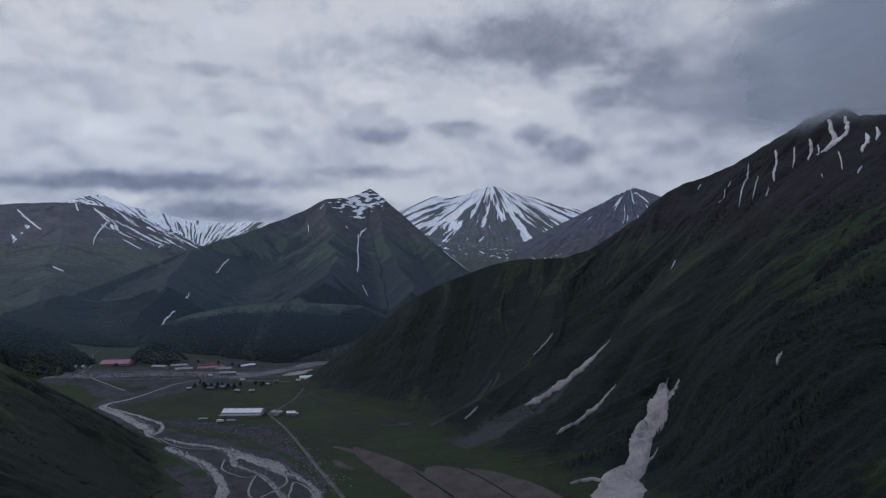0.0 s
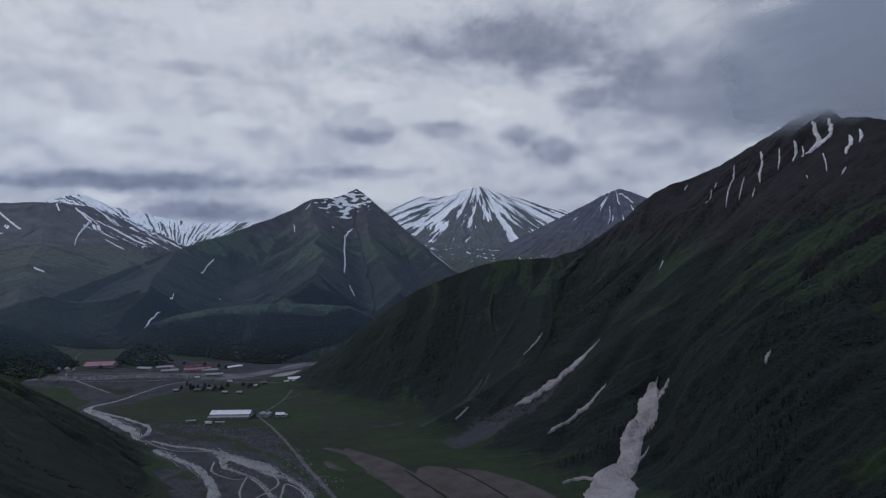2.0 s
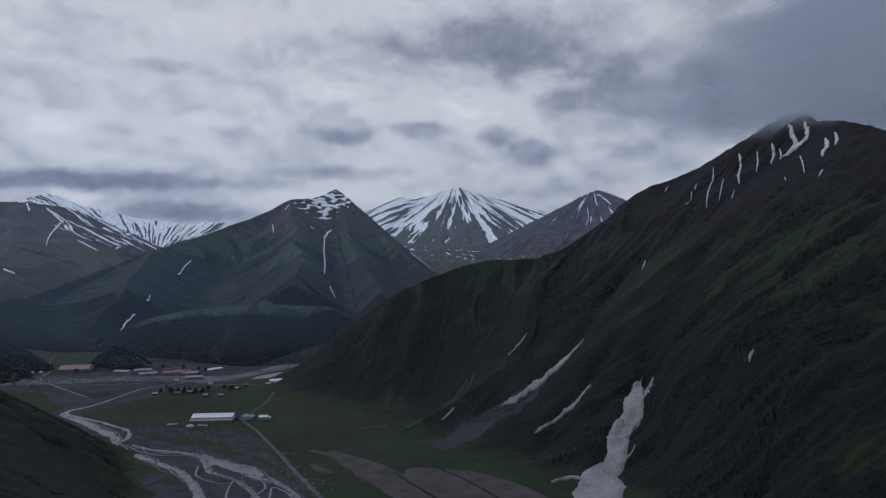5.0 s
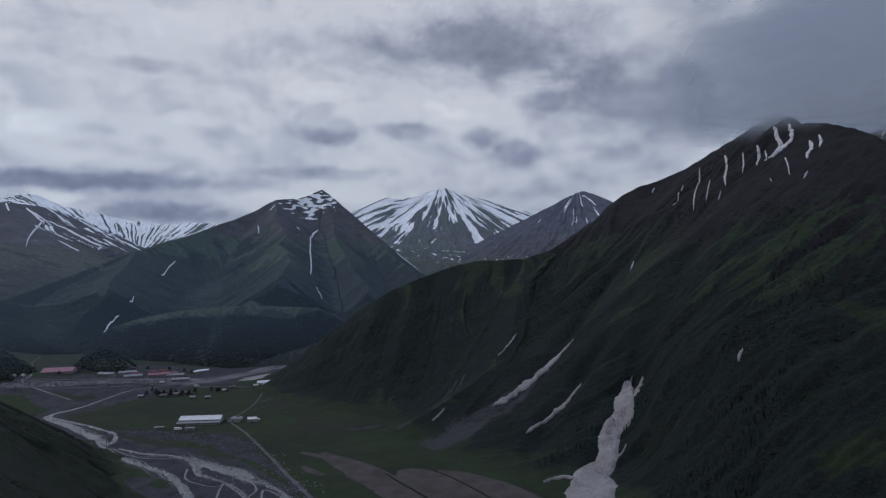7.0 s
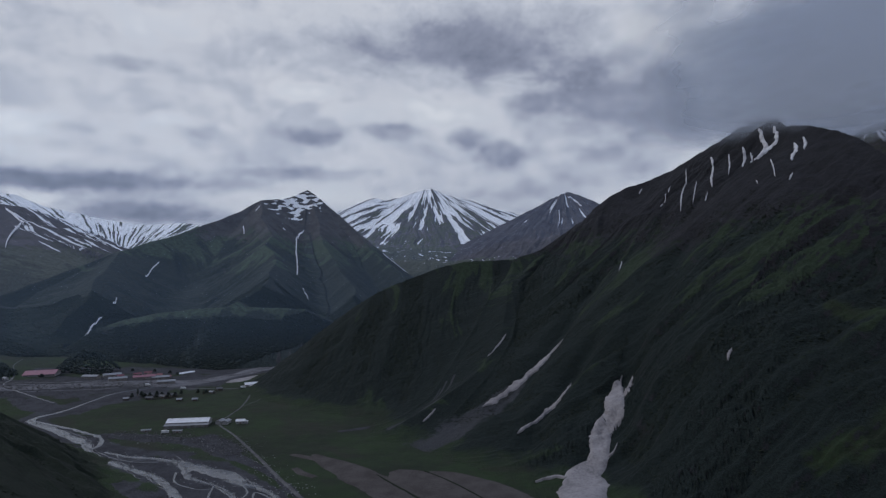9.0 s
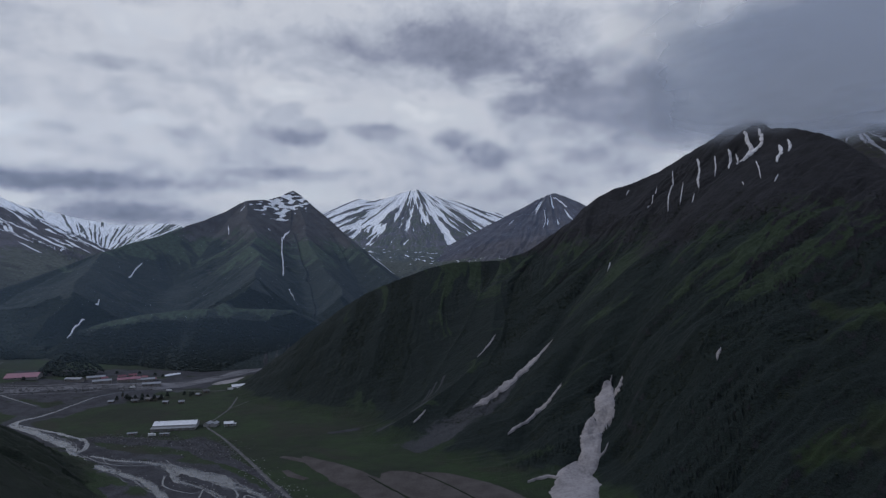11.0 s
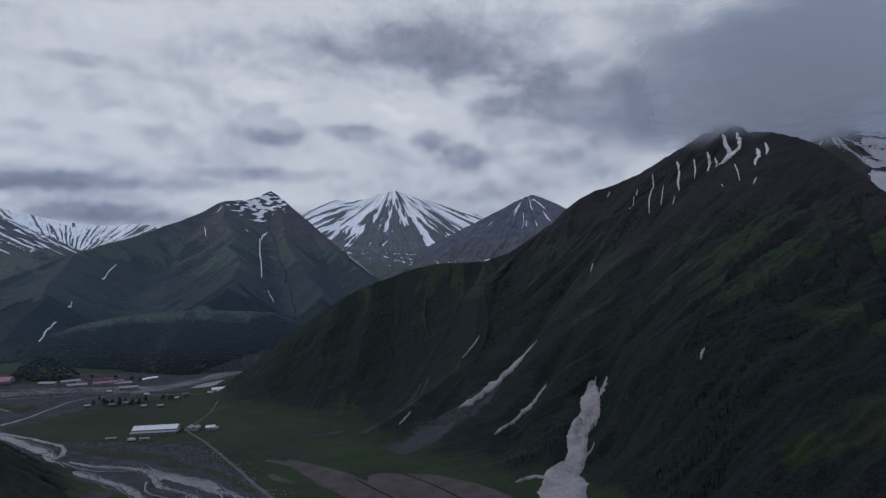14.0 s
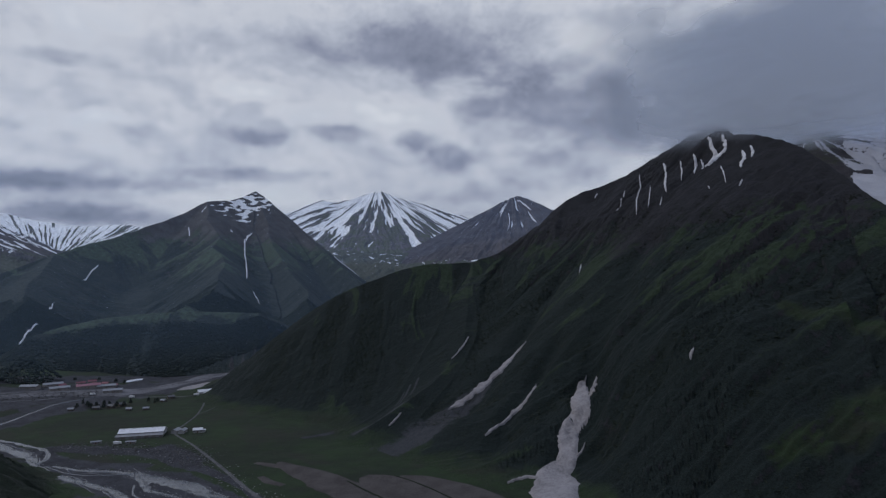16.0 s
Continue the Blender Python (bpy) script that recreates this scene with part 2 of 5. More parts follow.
# ---- light: a broken overcast sky, with a faint wide sun behind it ----
SUN_HEIGHT, SUN_TURN = 42.0, -84.0
world = bpy.data.worlds.new("overcast_sky")
scene.world = world
world.use_nodes = True


class Nodes:
    """Brief helpers for wiring a node tree."""

    def __init__(self, tree):
        self.tree = tree
        tree.nodes.clear()

    def add(self, kind, **settings):
        node = self.tree.nodes.new(kind)
        for key, value in settings.items():
            if key == "operation":
                node.operation = value
            elif key == "data_type":
                node.data_type = value
            elif key == "noise_dimensions":
                node.noise_dimensions = value
            elif key == "blend_type":
                node.blend_type = value
        return node

    def plug(self, value, socket):
        if isinstance(value, bpy.types.NodeSocket):
            self.tree.links.new(value, socket)
        elif value is not None:
            socket.default_value = value

    def math(self, operation, a, b=None, c=None, clamp=False):
        node = self.add("ShaderNodeMath", operation=operation)
        node.use_clamp = clamp
        for value, socket in zip((a, b, c), node.inputs):
            self.plug(value, socket)
        return node.outputs[0]

    def vec(self, operation, a, b=None):
        node = self.add("ShaderNodeVectorMath", operation=operation)
        self.plug(a, node.inputs[0])
        self.plug(b, node.inputs[1])
        return node.outputs[0]

    def scaled(self, a, factor):
        node = self.add("ShaderNodeVectorMath", operation="SCALE")
        self.plug(a, node.inputs[0])
        self.plug(factor, node.inputs["Scale"])
        return node.outputs[0]

    def split(self, v):
        node = self.add("ShaderNodeSeparateXYZ")
        self.plug(v, node.inputs[0])
        return node.outputs

    def join(self, x, y, z=0.0):
        node = self.add("ShaderNodeCombineXYZ")
        for value, socket in zip((x, y, z), node.inputs):
            self.plug(value, socket)
        return node.outputs[0]

    def noise(self, at, scale, detail=4.0, roughness=0.55, distortion=0.0):
        node = self.add("ShaderNodeTexNoise")
        self.plug(at, node.inputs["Vector"])
        for key, value in (("Scale", scale), ("Detail", detail), ("Roughness", roughness), ("Distortion", distortion)):
            node.inputs[key].default_value = value
        return node.outputs["Fac"]

    def ramp(self, value, low, high):
        node = self.add("ShaderNodeMapRange")
        node.interpolation_type = "SMOOTHSTEP"
        self.plug(value, node.inputs["Value"])
        self.plug(low, node.inputs["From Min"])
        self.plug(high, node.inputs["From Max"])
        return node.outputs[0]

    def mix(self, factor, a, b):
        node = self.add("ShaderNodeMix", data_type="RGBA")
        self.plug(factor, node.inputs[0])
        for value, socket in ((a, node.inputs[6]), (b, node.inputs[7])):
            self.plug((*value, 1) if isinstance(value, tuple) else value, socket)
        return node.outputs[2]

    def stops(self, value, rows):
        node = self.add("ShaderNodeValToRGB")
        self.plug(value, node.inputs[0])
        band = node.color_ramp
        while len(band.elements) < len(rows):
            band.elements.new(0.5)
        for el, (place, colour) in zip(band.elements, rows):
            el.position, el.color = place, (*colour, 1)
        return node.outputs[0]

    def attribute(self, name):
        node = self.add("ShaderNodeAttribute")
        node.attribute_name = name
        return node.outputs["Fac"]


# Cloud masses: bearing and height (as slopes), their spread, and how much lighter or darker they are.
LIGHT_CLOUDS = [
    (-0.124, 0.327, 0.071, 0.024, 0.24),
    (-0.037, 0.296, 0.057, 0.020, 0.20),
    (-0.334, 0.278, 0.042, 0.014, 0.24),
    (-0.554, 0.269, 0.073, 0.024, 0.24),
    (-0.333, 0.435, 0.070, 0.034, 0.16),
    (0.097, 0.300, 0.090, 0.024, 0.14),
    (-0.532, 0.153, 0.045, 0.015, 0.18),
    (-0.175, 0.151, 0.115, 0.009, 0.08),
    (0.485, 0.450, 0.084, 0.040, 0.08),
    (0.595, 0.353, 0.022, 0.015, 0.16),
    (-0.692, 0.233, 0.126, 0.026, 0.05),
    (-0.662, 0.450, 0.125, 0.050, 0.06),
]
DARK_CLOUDS = [
    (-0.123, 0.254, 0.067, 0.018, -0.36),
    (0.030, 0.264, 0.045, 0.017, -0.22),
    (0.154, 0.256, 0.040, 0.026, -0.30),
    (0.216, 0.227, 0.050, 0.025, -0.30),
    (-0.413, 0.369, 0.051, 0.015, -0.16),
    (-0.492, 0.265, 0.042, 0.010, -0.14),
    (-0.272, 0.254, 0.039, 0.012, -0.12),
    (-0.527, 0.175, 0.309, 0.017, -0.34),
    (-0.137, 0.190, 0.143, 0.012, -0.20),
    (-0.369, 0.125, 0.126, 0.022, -0.42),
    (0.438, 0.322, 0.175, 0.079, -0.34),
    (0.670, 0.361, 0.193, 0.099, -0.34),
    (0.407, 0.219, 0.097, 0.036, -0.22),
    (0.286, 0.420, 0.216, 0.074, -0.24),
    (0.112, 0.405, 0.180, 0.048, -0.25),
    (-0.508, 0.167, 0.349, 0.040, -0.11),
    (0.206, 0.172, 0.202, 0.030, -0.12),
    (0.265, 0.317, 0.047, 0.020, -0.14),
    (-0.687, 0.356, 0.149, 0.026, -0.10),
    (-0.139, 0.396, 0.181, 0.030, -0.08),
    (0.821, 0.302, 0.171, 0.119, -0.20),
]
n = Nodes(world.node_tree)
way = n.add("ShaderNodeTexCoord").outputs["Generated"]
dx, dy, dz = n.split(way)
deck = n.math("ADD", n.math("ABSOLUTE", dz), 0.30)
plane = n.join(n.math("DIVIDE", dx, deck), n.math("DIVIDE", dy, deck))
broad = n.noise(plane, 0.75, 3, 0.5, 0.2)
tufts = n.noise(plane, 3.4, 8, 0.61, 0.1)
fine = n.noise(n.join(dx, dy, n.math("MULTIPLY", dz, 1.5)), 7.0, 8, 0.63, 0.1)
front = n.math("MAXIMUM", dy, 0.25)
warp_a = n.math("MULTIPLY", n.math("SUBTRACT", n.noise(way, 13.0, 7, 0.62), 0.5), 0.075)
warp_b = n.math("MULTIPLY", n.math("SUBTRACT", n.noise(n.vec("ADD", way, (3.1, 1.7, 5.2)), 16.0, 7, 0.62), 0.5), 0.036)
slope_x = n.math("ADD", n.math("DIVIDE", dx, front), warp_a)
slope_z = n.math("ADD", n.math("DIVIDE", dz, front), warp_b)
light = n.math("ADD", 0.625, n.math("MULTIPLY", n.math("SUBTRACT", broad, 0.5), 0.22))
light = n.math("ADD", light, n.math("MULTIPLY", n.math("SUBTRACT", tufts, 0.5), 0.5))
light = n.math("ADD", light, n.math("MULTIPLY", n.math("SUBTRACT", fine, 0.5), 0.5))
# Puffs lit from above: the difference between a noise and itself a little higher up.
heap = n.join(dx, dy, n.math("MULTIPLY", dz, 1.4))
lit = n.math("SUBTRACT", n.noise(heap, 6.5, 8, 0.6, 0.2), n.noise(n.vec("ADD", heap, (0.01, 0.0, 0.026)), 6.5, 8, 0.6, 0.2))
light = n.math("MULTIPLY_ADD", lit, 0.85, light)
for cx, cz, rx, rz, gain in LIGHT_CLOUDS + DARK_CLOUDS:
    ax = n.math("POWER", n.math("ABSOLUTE", n.math("DIVIDE", n.math("SUBTRACT", slope_x, cx), rx)), 2.0)
    az = n.math("POWER", n.math("ABSOLUTE", n.math("DIVIDE", n.math("SUBTRACT", slope_z, cz), rz)), 2.0)
    bump = n.math("EXPONENT", n.math("MULTIPLY", n.math("ADD", ax, az), -1.0))
    ragged = n.math("MULTIPLY", n.math("SUBTRACT", fine, 0.5), n.math("MULTIPLY", n.ramp(bump, 0.02, 0.35), 1.9 if gain < -0.2 else 1.2))
    torn = n.ramp(n.math("ADD", ragged, bump), 0.08, 0.9)
    light = n.math("MULTIPLY_ADD", torn, gain, light)
cloud = n.stops(light, [(0.0, (0.125, 0.148, 0.215)), (0.3, (0.26, 0.29, 0.385)), (0.55, (0.452, 0.490, 0.580)), (0.8, (0.685, 0.705, 0.76)), (1.0, (0.88, 0.885, 0.91))])
sky = n.add("ShaderNodeTexSky")
sky.sky_type, sky.sun_disc = "NISHITA", False
sky.sun_elevation, sky.sun_rotation = radians(SUN_HEIGHT), radians(SUN_TURN)
gap = n.math("MULTIPLY", n.ramp(n.math("ADD", light, n.math("MULTIPLY", fine, 0.3)), 0.78, 1.0), 0.3)
clear = n.add("ShaderNodeMix", data_type="RGBA", blend_type="MULTIPLY")
clear.inputs[0].default_value = 1.0
n.plug(sky.outputs[0], clear.inputs[6])
clear.inputs[7].default_value = (0.09, 0.09, 0.09, 1)
back = n.add("ShaderNodeBackground")
whole_sky = n.mix(gap, cloud, clear.outputs[2])
# Overhead, beyond the low deck, the light is bluer.
blue = n.add("ShaderNodeMix", data_type="RGBA", blend_type="MULTIPLY")
n.plug(n.ramp(dz, 0.42, 0.85), blue.inputs[0])
n.plug(whole_sky, blue.inputs[6])
blue.inputs[7].default_value = (0.84, 0.98, 1.25, 1)
n.plug(blue.outputs[2], back.inputs["Color"])
back.inputs["Strength"].default_value = 1.0
n.plug(back.outputs[0], n.add("ShaderNodeOutputWorld").inputs[0])

sun = new("sun", bpy.data.lights.new("sun", "SUN"))
sun.data.energy, sun.data.angle, sun.data.color = 1.05, radians(14), (1.0, 0.97, 0.93)
sun.matrix_world = look((0, 0, 900), (-math.sin(radians(SUN_TURN)) * 500, -math.cos(radians(SUN_TURN)) * 500, 900 - 500 * math.tan(radians(SUN_HEIGHT))))


# ---- materials ----
def material(name):
    mat = bpy.data.materials.new(name)
    mat.use_nodes = True
    return mat, Nodes(mat.node_tree)


def finish(n, colour, roughness=0.9, bump=None, bump_size=1.0, bump_strength=0.6, metallic=0.0, specular=0.3):
    shader = n.add("ShaderNodeBsdfPrincipled")
    n.plug((*colour, 1) if isinstance(colour, tuple) else colour, shader.inputs["Base Color"])
    n.plug(roughness, shader.inputs["Roughness"])
    n.plug(metallic, shader.inputs["Metallic"])
    shader.inputs["Specular IOR Level"].default_value = specular
    if bump is not None:
        relief = n.add("ShaderNodeBump")
        relief.inputs["Strength"].default_value, relief.inputs["Distance"].default_value = bump_strength, bump_size
        n.plug(bump, relief.inputs["Height"])
        n.plug(relief.outputs[0], shader.inputs["Normal"])
    n.plug(shader.outputs[0], n.add("ShaderNodeOutputMaterial").inputs[0])


def place_of(n):
    return n.add("ShaderNodeNewGeometry").outputs["Position"]


def meadow_colour(n):
    """Short grass in darker and lighter patches, the same on the floor and on the slopes' feet."""
    at = place_of(n)
    big, mid, small = n.noise(at, 0.012, 5, 0.6, 0.5), n.noise(at, 0.07, 5, 0.6), n.noise(at, 0.5, 4, 0.6)
    tone = n.mix(n.ramp(n.math("ADD", n.math("MULTIPLY", big, 0.6), n.math("MULTIPLY", mid, 0.4)), 0.38, 0.62), (0.0135, 0.0196, 0.0128), (0.0188, 0.0350, 0.0143))
    tone = n.mix(n.math("MULTIPLY", n.ramp(n.noise(n.vec("ADD", at, (300.0, 120.0, 0.0)), 0.016, 5, 0.62, 0.8), 0.5, 0.68), 0.7), tone, (0.023, 0.0215, 0.0195))
    return n.mix(n.ramp(small, 0.35, 0.7), tone, n.mix(0.5, tone, (0.018, 0.019, 0.012)))


def cover_material(name, grass, shrub, rock, shrub_share=0.5, scale=1.0, snow=(0.72, 0.74, 0.78), meadow=False):
    """Mountain cover: grass and scrub in patches, bare rock and scree, and old snow where the ground holds it."""
    mat, n = material(name)
    at = n.scaled(place_of(n), 1.0 / scale)
    big, mid = n.noise(at, 0.011, 5, 0.6, 0.6), n.noise(at, 0.05, 5, 0.62, 0.3)
    small, grain = n.noise(at, 0.22, 4, 0.65), n.noise(at, 0.9, 3, 0.6)
    mixed = n.math("ADD", n.math("MULTIPLY", big, 0.5), n.math("ADD", n.math("MULTIPLY", mid, 0.3), n.math("MULTIPLY", small, 0.2)))
    share = n.ramp(n.math("ADD", mixed, n.math("MULTIPLY", n.attribute("scrub"), 0.35)), 0.66 - 0.3 * shrub_share, 0.74 - 0.3 * shrub_share)
    grass_two = n.mix(n.ramp(small, 0.3, 0.7), tuple(c * 0.72 for c in grass), tuple(c * 1.25 for c in grass))
    shrub_two = n.mix(n.ramp(grain, 0.35, 0.65), tuple(c * 0.6 for c in shrub), tuple(c * 1.35 for c in shrub))
    green = n.mix(share, grass_two, shrub_two)
    rock_two = n.mix(n.ramp(n.math("ADD", n.math("MULTIPLY", mid, 0.5), n.math("MULTIPLY", grain, 0.5)), 0.35, 0.65), tuple(c * 0.62 for c in rock), tuple(c * 1.3 for c in rock))
    bare = n.ramp(n.math("ADD", n.attribute("rock"), n.math("MULTIPLY", n.math("SUBTRACT", n.math("ADD", small, mid), 1.0), 0.8)), 0.42, 0.62)
    ground = n.mix(bare, green, rock_two)
    if meadow:
        ground = n.mix(n.attribute("meadow"), ground, n.mix(bare, meadow_colour(n), rock_two))
        loose = n.ramp(n.math("ADD", n.attribute("scree"), n.math("MULTIPLY", n.math("SUBTRACT", n.math("ADD", small, mid), 1.0), 0.9)), 0.3, 0.75)
        ground = n.mix(loose, ground, n.mix(n.ramp(grain, 0.35, 0.65), (0.024, 0.026, 0.030), (0.046, 0.048, 0.054)))
    white = n.ramp(n.math("ADD", n.attribute("snow"), n.math("MULTIPLY", n.math("SUBTRACT", n.math("ADD", small, grain), 1.0), 0.35)), 0.47, 0.56)
    whole = n.mix(white, ground, n.mix(n.ramp(mid, 0.3, 0.7), tuple(c * 0.85 for c in snow), snow))
    height = n.math("ADD", n.math("MULTIPLY", small, 1.6), n.math("MULTIPLY", grain, 0.5))
    finish(n, whole, 0.92, height, 2.2 * scale, 0.7, specular=0.15)
    return mat


# Haze is mixed into the cover colours: bluish scrub, paler tones farther off.
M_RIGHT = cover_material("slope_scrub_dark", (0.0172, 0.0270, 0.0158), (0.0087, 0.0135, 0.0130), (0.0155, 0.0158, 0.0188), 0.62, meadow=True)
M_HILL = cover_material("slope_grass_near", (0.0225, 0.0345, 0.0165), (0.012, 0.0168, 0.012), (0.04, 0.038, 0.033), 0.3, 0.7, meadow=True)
M_MID = cover_material("slope_green_hazed", (0.044, 0.060, 0.045), (0.026, 0.034, 0.034), (0.058, 0.056, 0.058), 0.6, 2.2)
M_FAR = cover_material("slope_far_rock_hazed", (0.064, 0.07, 0.058), (0.044, 0.05, 0.044), (0.075, 0.071, 0.079), 0.35, 3.5)
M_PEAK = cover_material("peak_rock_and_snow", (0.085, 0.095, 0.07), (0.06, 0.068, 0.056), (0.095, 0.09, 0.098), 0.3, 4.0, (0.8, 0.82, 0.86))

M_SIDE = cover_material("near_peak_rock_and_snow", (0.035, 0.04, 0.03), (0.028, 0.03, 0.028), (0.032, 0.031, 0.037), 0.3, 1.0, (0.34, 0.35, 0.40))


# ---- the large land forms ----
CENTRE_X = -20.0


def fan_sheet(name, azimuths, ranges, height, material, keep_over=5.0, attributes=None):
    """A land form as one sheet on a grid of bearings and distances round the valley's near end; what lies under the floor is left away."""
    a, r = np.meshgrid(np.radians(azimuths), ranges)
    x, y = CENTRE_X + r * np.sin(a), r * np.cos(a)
    h, deep = height(x, y)
    base = floor_height(x, y)
    # A form that settles into the floor ends where it meets it; the others reach a little under it.
    settled = h.min() > base.min() - 0.5 and keep_over > 1.5
    use = h > base + 0.02 if settled else h > base - keep_over
    z = np.where(use, np.maximum(h, base - keep_over), base - min(keep_over, 0.6)) if settled else np.maximum(h, base - keep_over)
    ni, nj = x.shape
    cell = use[:-1, :-1] | use[1:, :-1] | use[:-1, 1:] | use[1:, 1:]
    index = np.arange(ni * nj).reshape(ni, nj)
    faces = np.stack([index[:-1, :-1], index[:-1, 1:], index[1:, 1:], index[1:, :-1]], -1)[cell]
    kept = np.unique(faces)
    renumber = np.zeros(ni * nj, int)
    renumber[kept] = np.arange(len(kept))
    mesh = bpy.data.meshes.new(name)
    verts = np.stack([x, y, z], -1).reshape(-1, 3)[kept]
    faces = renumber[faces]
    mesh.vertices.add(len(verts))
    mesh.vertices.foreach_set("co", verts.ravel())
    mesh.loops.add(faces.size)
    mesh.loops.foreach_set("vertex_index", faces.ravel())
    mesh.polygons.add(len(faces))
    mesh.polygons.foreach_set("loop_start", np.arange(0, faces.size, 4))
    mesh.update(calc_edges=True)
    mesh.polygons.foreach_set("use_smooth", np.ones(len(faces), bool))
    # Steepness, for where rock shows.
    gy = np.gradient(z, axis=0) / np.gradient(r, axis=0)
    gx = np.gradient(z, axis=1) / (r * np.gradient(a, axis=1))
    steep = np.hypot(gx, gy)
    for key, rule in (attributes or {}).items():
        values = rule(x, y, z, deep, steep).reshape(-1)[kept]
        mesh.attributes.new(key, "FLOAT", "POINT").data.foreach_set("value", values.astype(np.float32))
    mesh.materials.append(material)
    return new(name, mesh)


def spread(a, b, n):
    return np.linspace(a, b, n)


def rocky(low, high, steep_from=0.75, share=0.5):
    """Rock where it is high or steep."""
    return lambda x, y, z, deep, steep: share * smooth(low, high, z + 40 * fbm(x / 120, y / 120, 3, 4)) + 0.45 * smooth(steep_from, steep_from + 0.6, steep)


def gully_snow(low, high, few=0.85, many=0.5, sharp=3.5):
    """Snow that lasts in the gullies: in the deepest alone low down, in most of them high up."""
    return lambda x, y, z, deep, steep: smooth(low - 90, low, z) * np.clip(0.5 + sharp * (deep - few + (few - many) * smooth(low, high, z + 50 * fbm(x / 150, y / 150, 3, 6))), 0, 1)


def summit_snow(x, y, z, deep, steep):
    """Snow in the furrows that fan down from the far summit, with one dark rib in the middle of the face."""
    f, turn, r = fan_streaks(x, y, 390, 4850, 18.0, 61)
    rib = smooth(-0.36, -0.28, turn) * (1 - smooth(0.06, 0.16, turn)) * smooth(250, 340, r)
    right = smooth(0.06, 0.2, turn) * (1 - smooth(0.8, 1.1, turn)) * smooth(210, 350, r)
    bias = -0.08 + 0.45 * smooth(420, 800, z) - 0.55 * rib - 0.16 * right
    return smooth(390, 450, z + 25 * fbm(x / 70, y / 70, 3, 8)) * np.clip(0.5 + 1.5 * (f + bias), 0, 1)


def peak_snow(x, y, z, deep, steep):
    """A few thin streaks under the pointed peak."""
    f, turn, r = fan_streaks(x, y, 1179, 3760, 16.0, 71)
    return smooth(430, 560, z) * np.clip(0.5 + 2.0 * (f - 0.60 + 0.25 * smooth(0.2, 0.7, turn) * smooth(620, 720, z)), 0, 1)


def bowl_streaks(x, y):
    """Streaks that run together into the bowl between the two western mountains."""
    return fan_streaks(x, y, -1430, 3420, 30.0, 53)[0]


def bowl_snow(x, y, z, deep, steep):
    return smooth(330, 420, z) * np.clip(0.5 + 1.5 * (bowl_streaks(x, y) + 0.1 + 0.35 * smooth(480, 640, z)), 0, 1)


def west_snow(x, y, z, deep, steep):
    """Thin streaks in the gullies, closer together on the side that faces the bowl."""
    side = smooth(-0.60, -0.55, x / y) * smooth(255, 330, z)
    v, u = 0.39 * x + 0.92 * y, 0.92 * x - 0.39 * y
    lines = grad_noise(v / 22 + 0.5 * fbm(x / 120, y / 120, 2, 57), u / 260, 51) + 0.5 * grad_noise(v / 10, u / 150, 52)
    few = gully_snow(330, 560, 0.97, 0.80, 6.0)(x, y, z, deep, steep)
    return np.maximum(few, side * np.clip(0.5 + 2.2 * (lines - 0.30), 0, 1))


def crown_snow(x, y, z, deep, steep):
    """Patches on the face under the green mountain's rocky top."""
    near = np.exp(-(((x + 385) / 95) ** 2) - ((z - 545) / 85) ** 2)
    return np.clip(0.5 + 1.5 * (0.55 * near + 0.95 * fbm(x / 40, z / 17, 4, 12) * smooth(0.04, 0.3, near) - 0.40), 0, 1)


def side_snow(x, y, z, deep, steep):
    """Streaks on the dark peak and an old snow field in the hollow beside it."""
    f = fan_streaks(x, y, 700, 800, 9.0, 17)[0]
    across = x / y + 0.012 * fbm(x / 40, z / 14, 4, 19)
    edge = z + 7 * fbm(x / 45, y / 45, 4, 29)
    island = smooth(279, 284, edge) * (1 - smooth(292, 298, edge)) * (1 - smooth(0.995, 1.01, across))
    hollow = smooth(0.945, 0.955, across) * (1 - island) * np.clip(0.95 - 0.35 * smooth(292, 310, z) + 0.9 * fbm(x / 40, z / 12, 4, 23) * smooth(285, 300, z), 0, 1)
    return np.maximum(np.clip(0.5 + 1.7 * (f - 0.2), 0, 1), hollow)


def none(x, y, z, deep, steep):
    return 0 * x


SCREE = [[(150, 648, 5), (125, 630, 16), (95, 612, 34), (60, 590, 52), (20, 570, 46)], [(45, 655, 10), (20, 640, 20), (-10, 630, 16)], [(56, 702, 3), (40, 670, 3)], [(66, 706, 3), (52, 676, 3)], [(48, 694, 2), (34, 668, 3)]]


def scree_share(x, y):
    """Fans of grey scree under the gullies."""
    share = 0 * x
    for points in SCREE:
        share = np.maximum(share, 0.8 * (1 - smooth(0.3, 1.3, line_distance(x, y, points) + 0.6 * fbm(x / 25, y / 25, 4, 14))))
    return share


def lawn_share(x, y):
    """Smooth grassy shoulders on the near flank."""
    d = np.minimum(line_distance(x, y, [(240, 346, 16), (275, 340, 26), (316, 338, 32), (370, 330, 34)]), line_distance(x, y, [(325, 432, 12), (345, 404, 24), (357, 378, 26), (390, 350, 22)]))
    return 1 - smooth(0.45, 1.2, d + 0.5 * fbm(x / 22, y / 22, 4, 66))


def cliff_share(x, y):
    """Pale stripes of bare rock in the bank over the upper river."""
    return np.exp(-(((x + 190) / 75) ** 2) - ((y - 1110) / 80) ** 2) * np.clip(0.2 + 1.6 * fbm(x / 9, y / 60, 3, 33), 0, 1)


def bench_share(x, y):
    """The grassy bench half way up the lower flank."""
    return np.exp(-(line_distance(x, y, [(-520, 1215, 90), (-380, 1245, 110), (-240, 1275, 120), (-150, 1300, 90)]) ** 2))


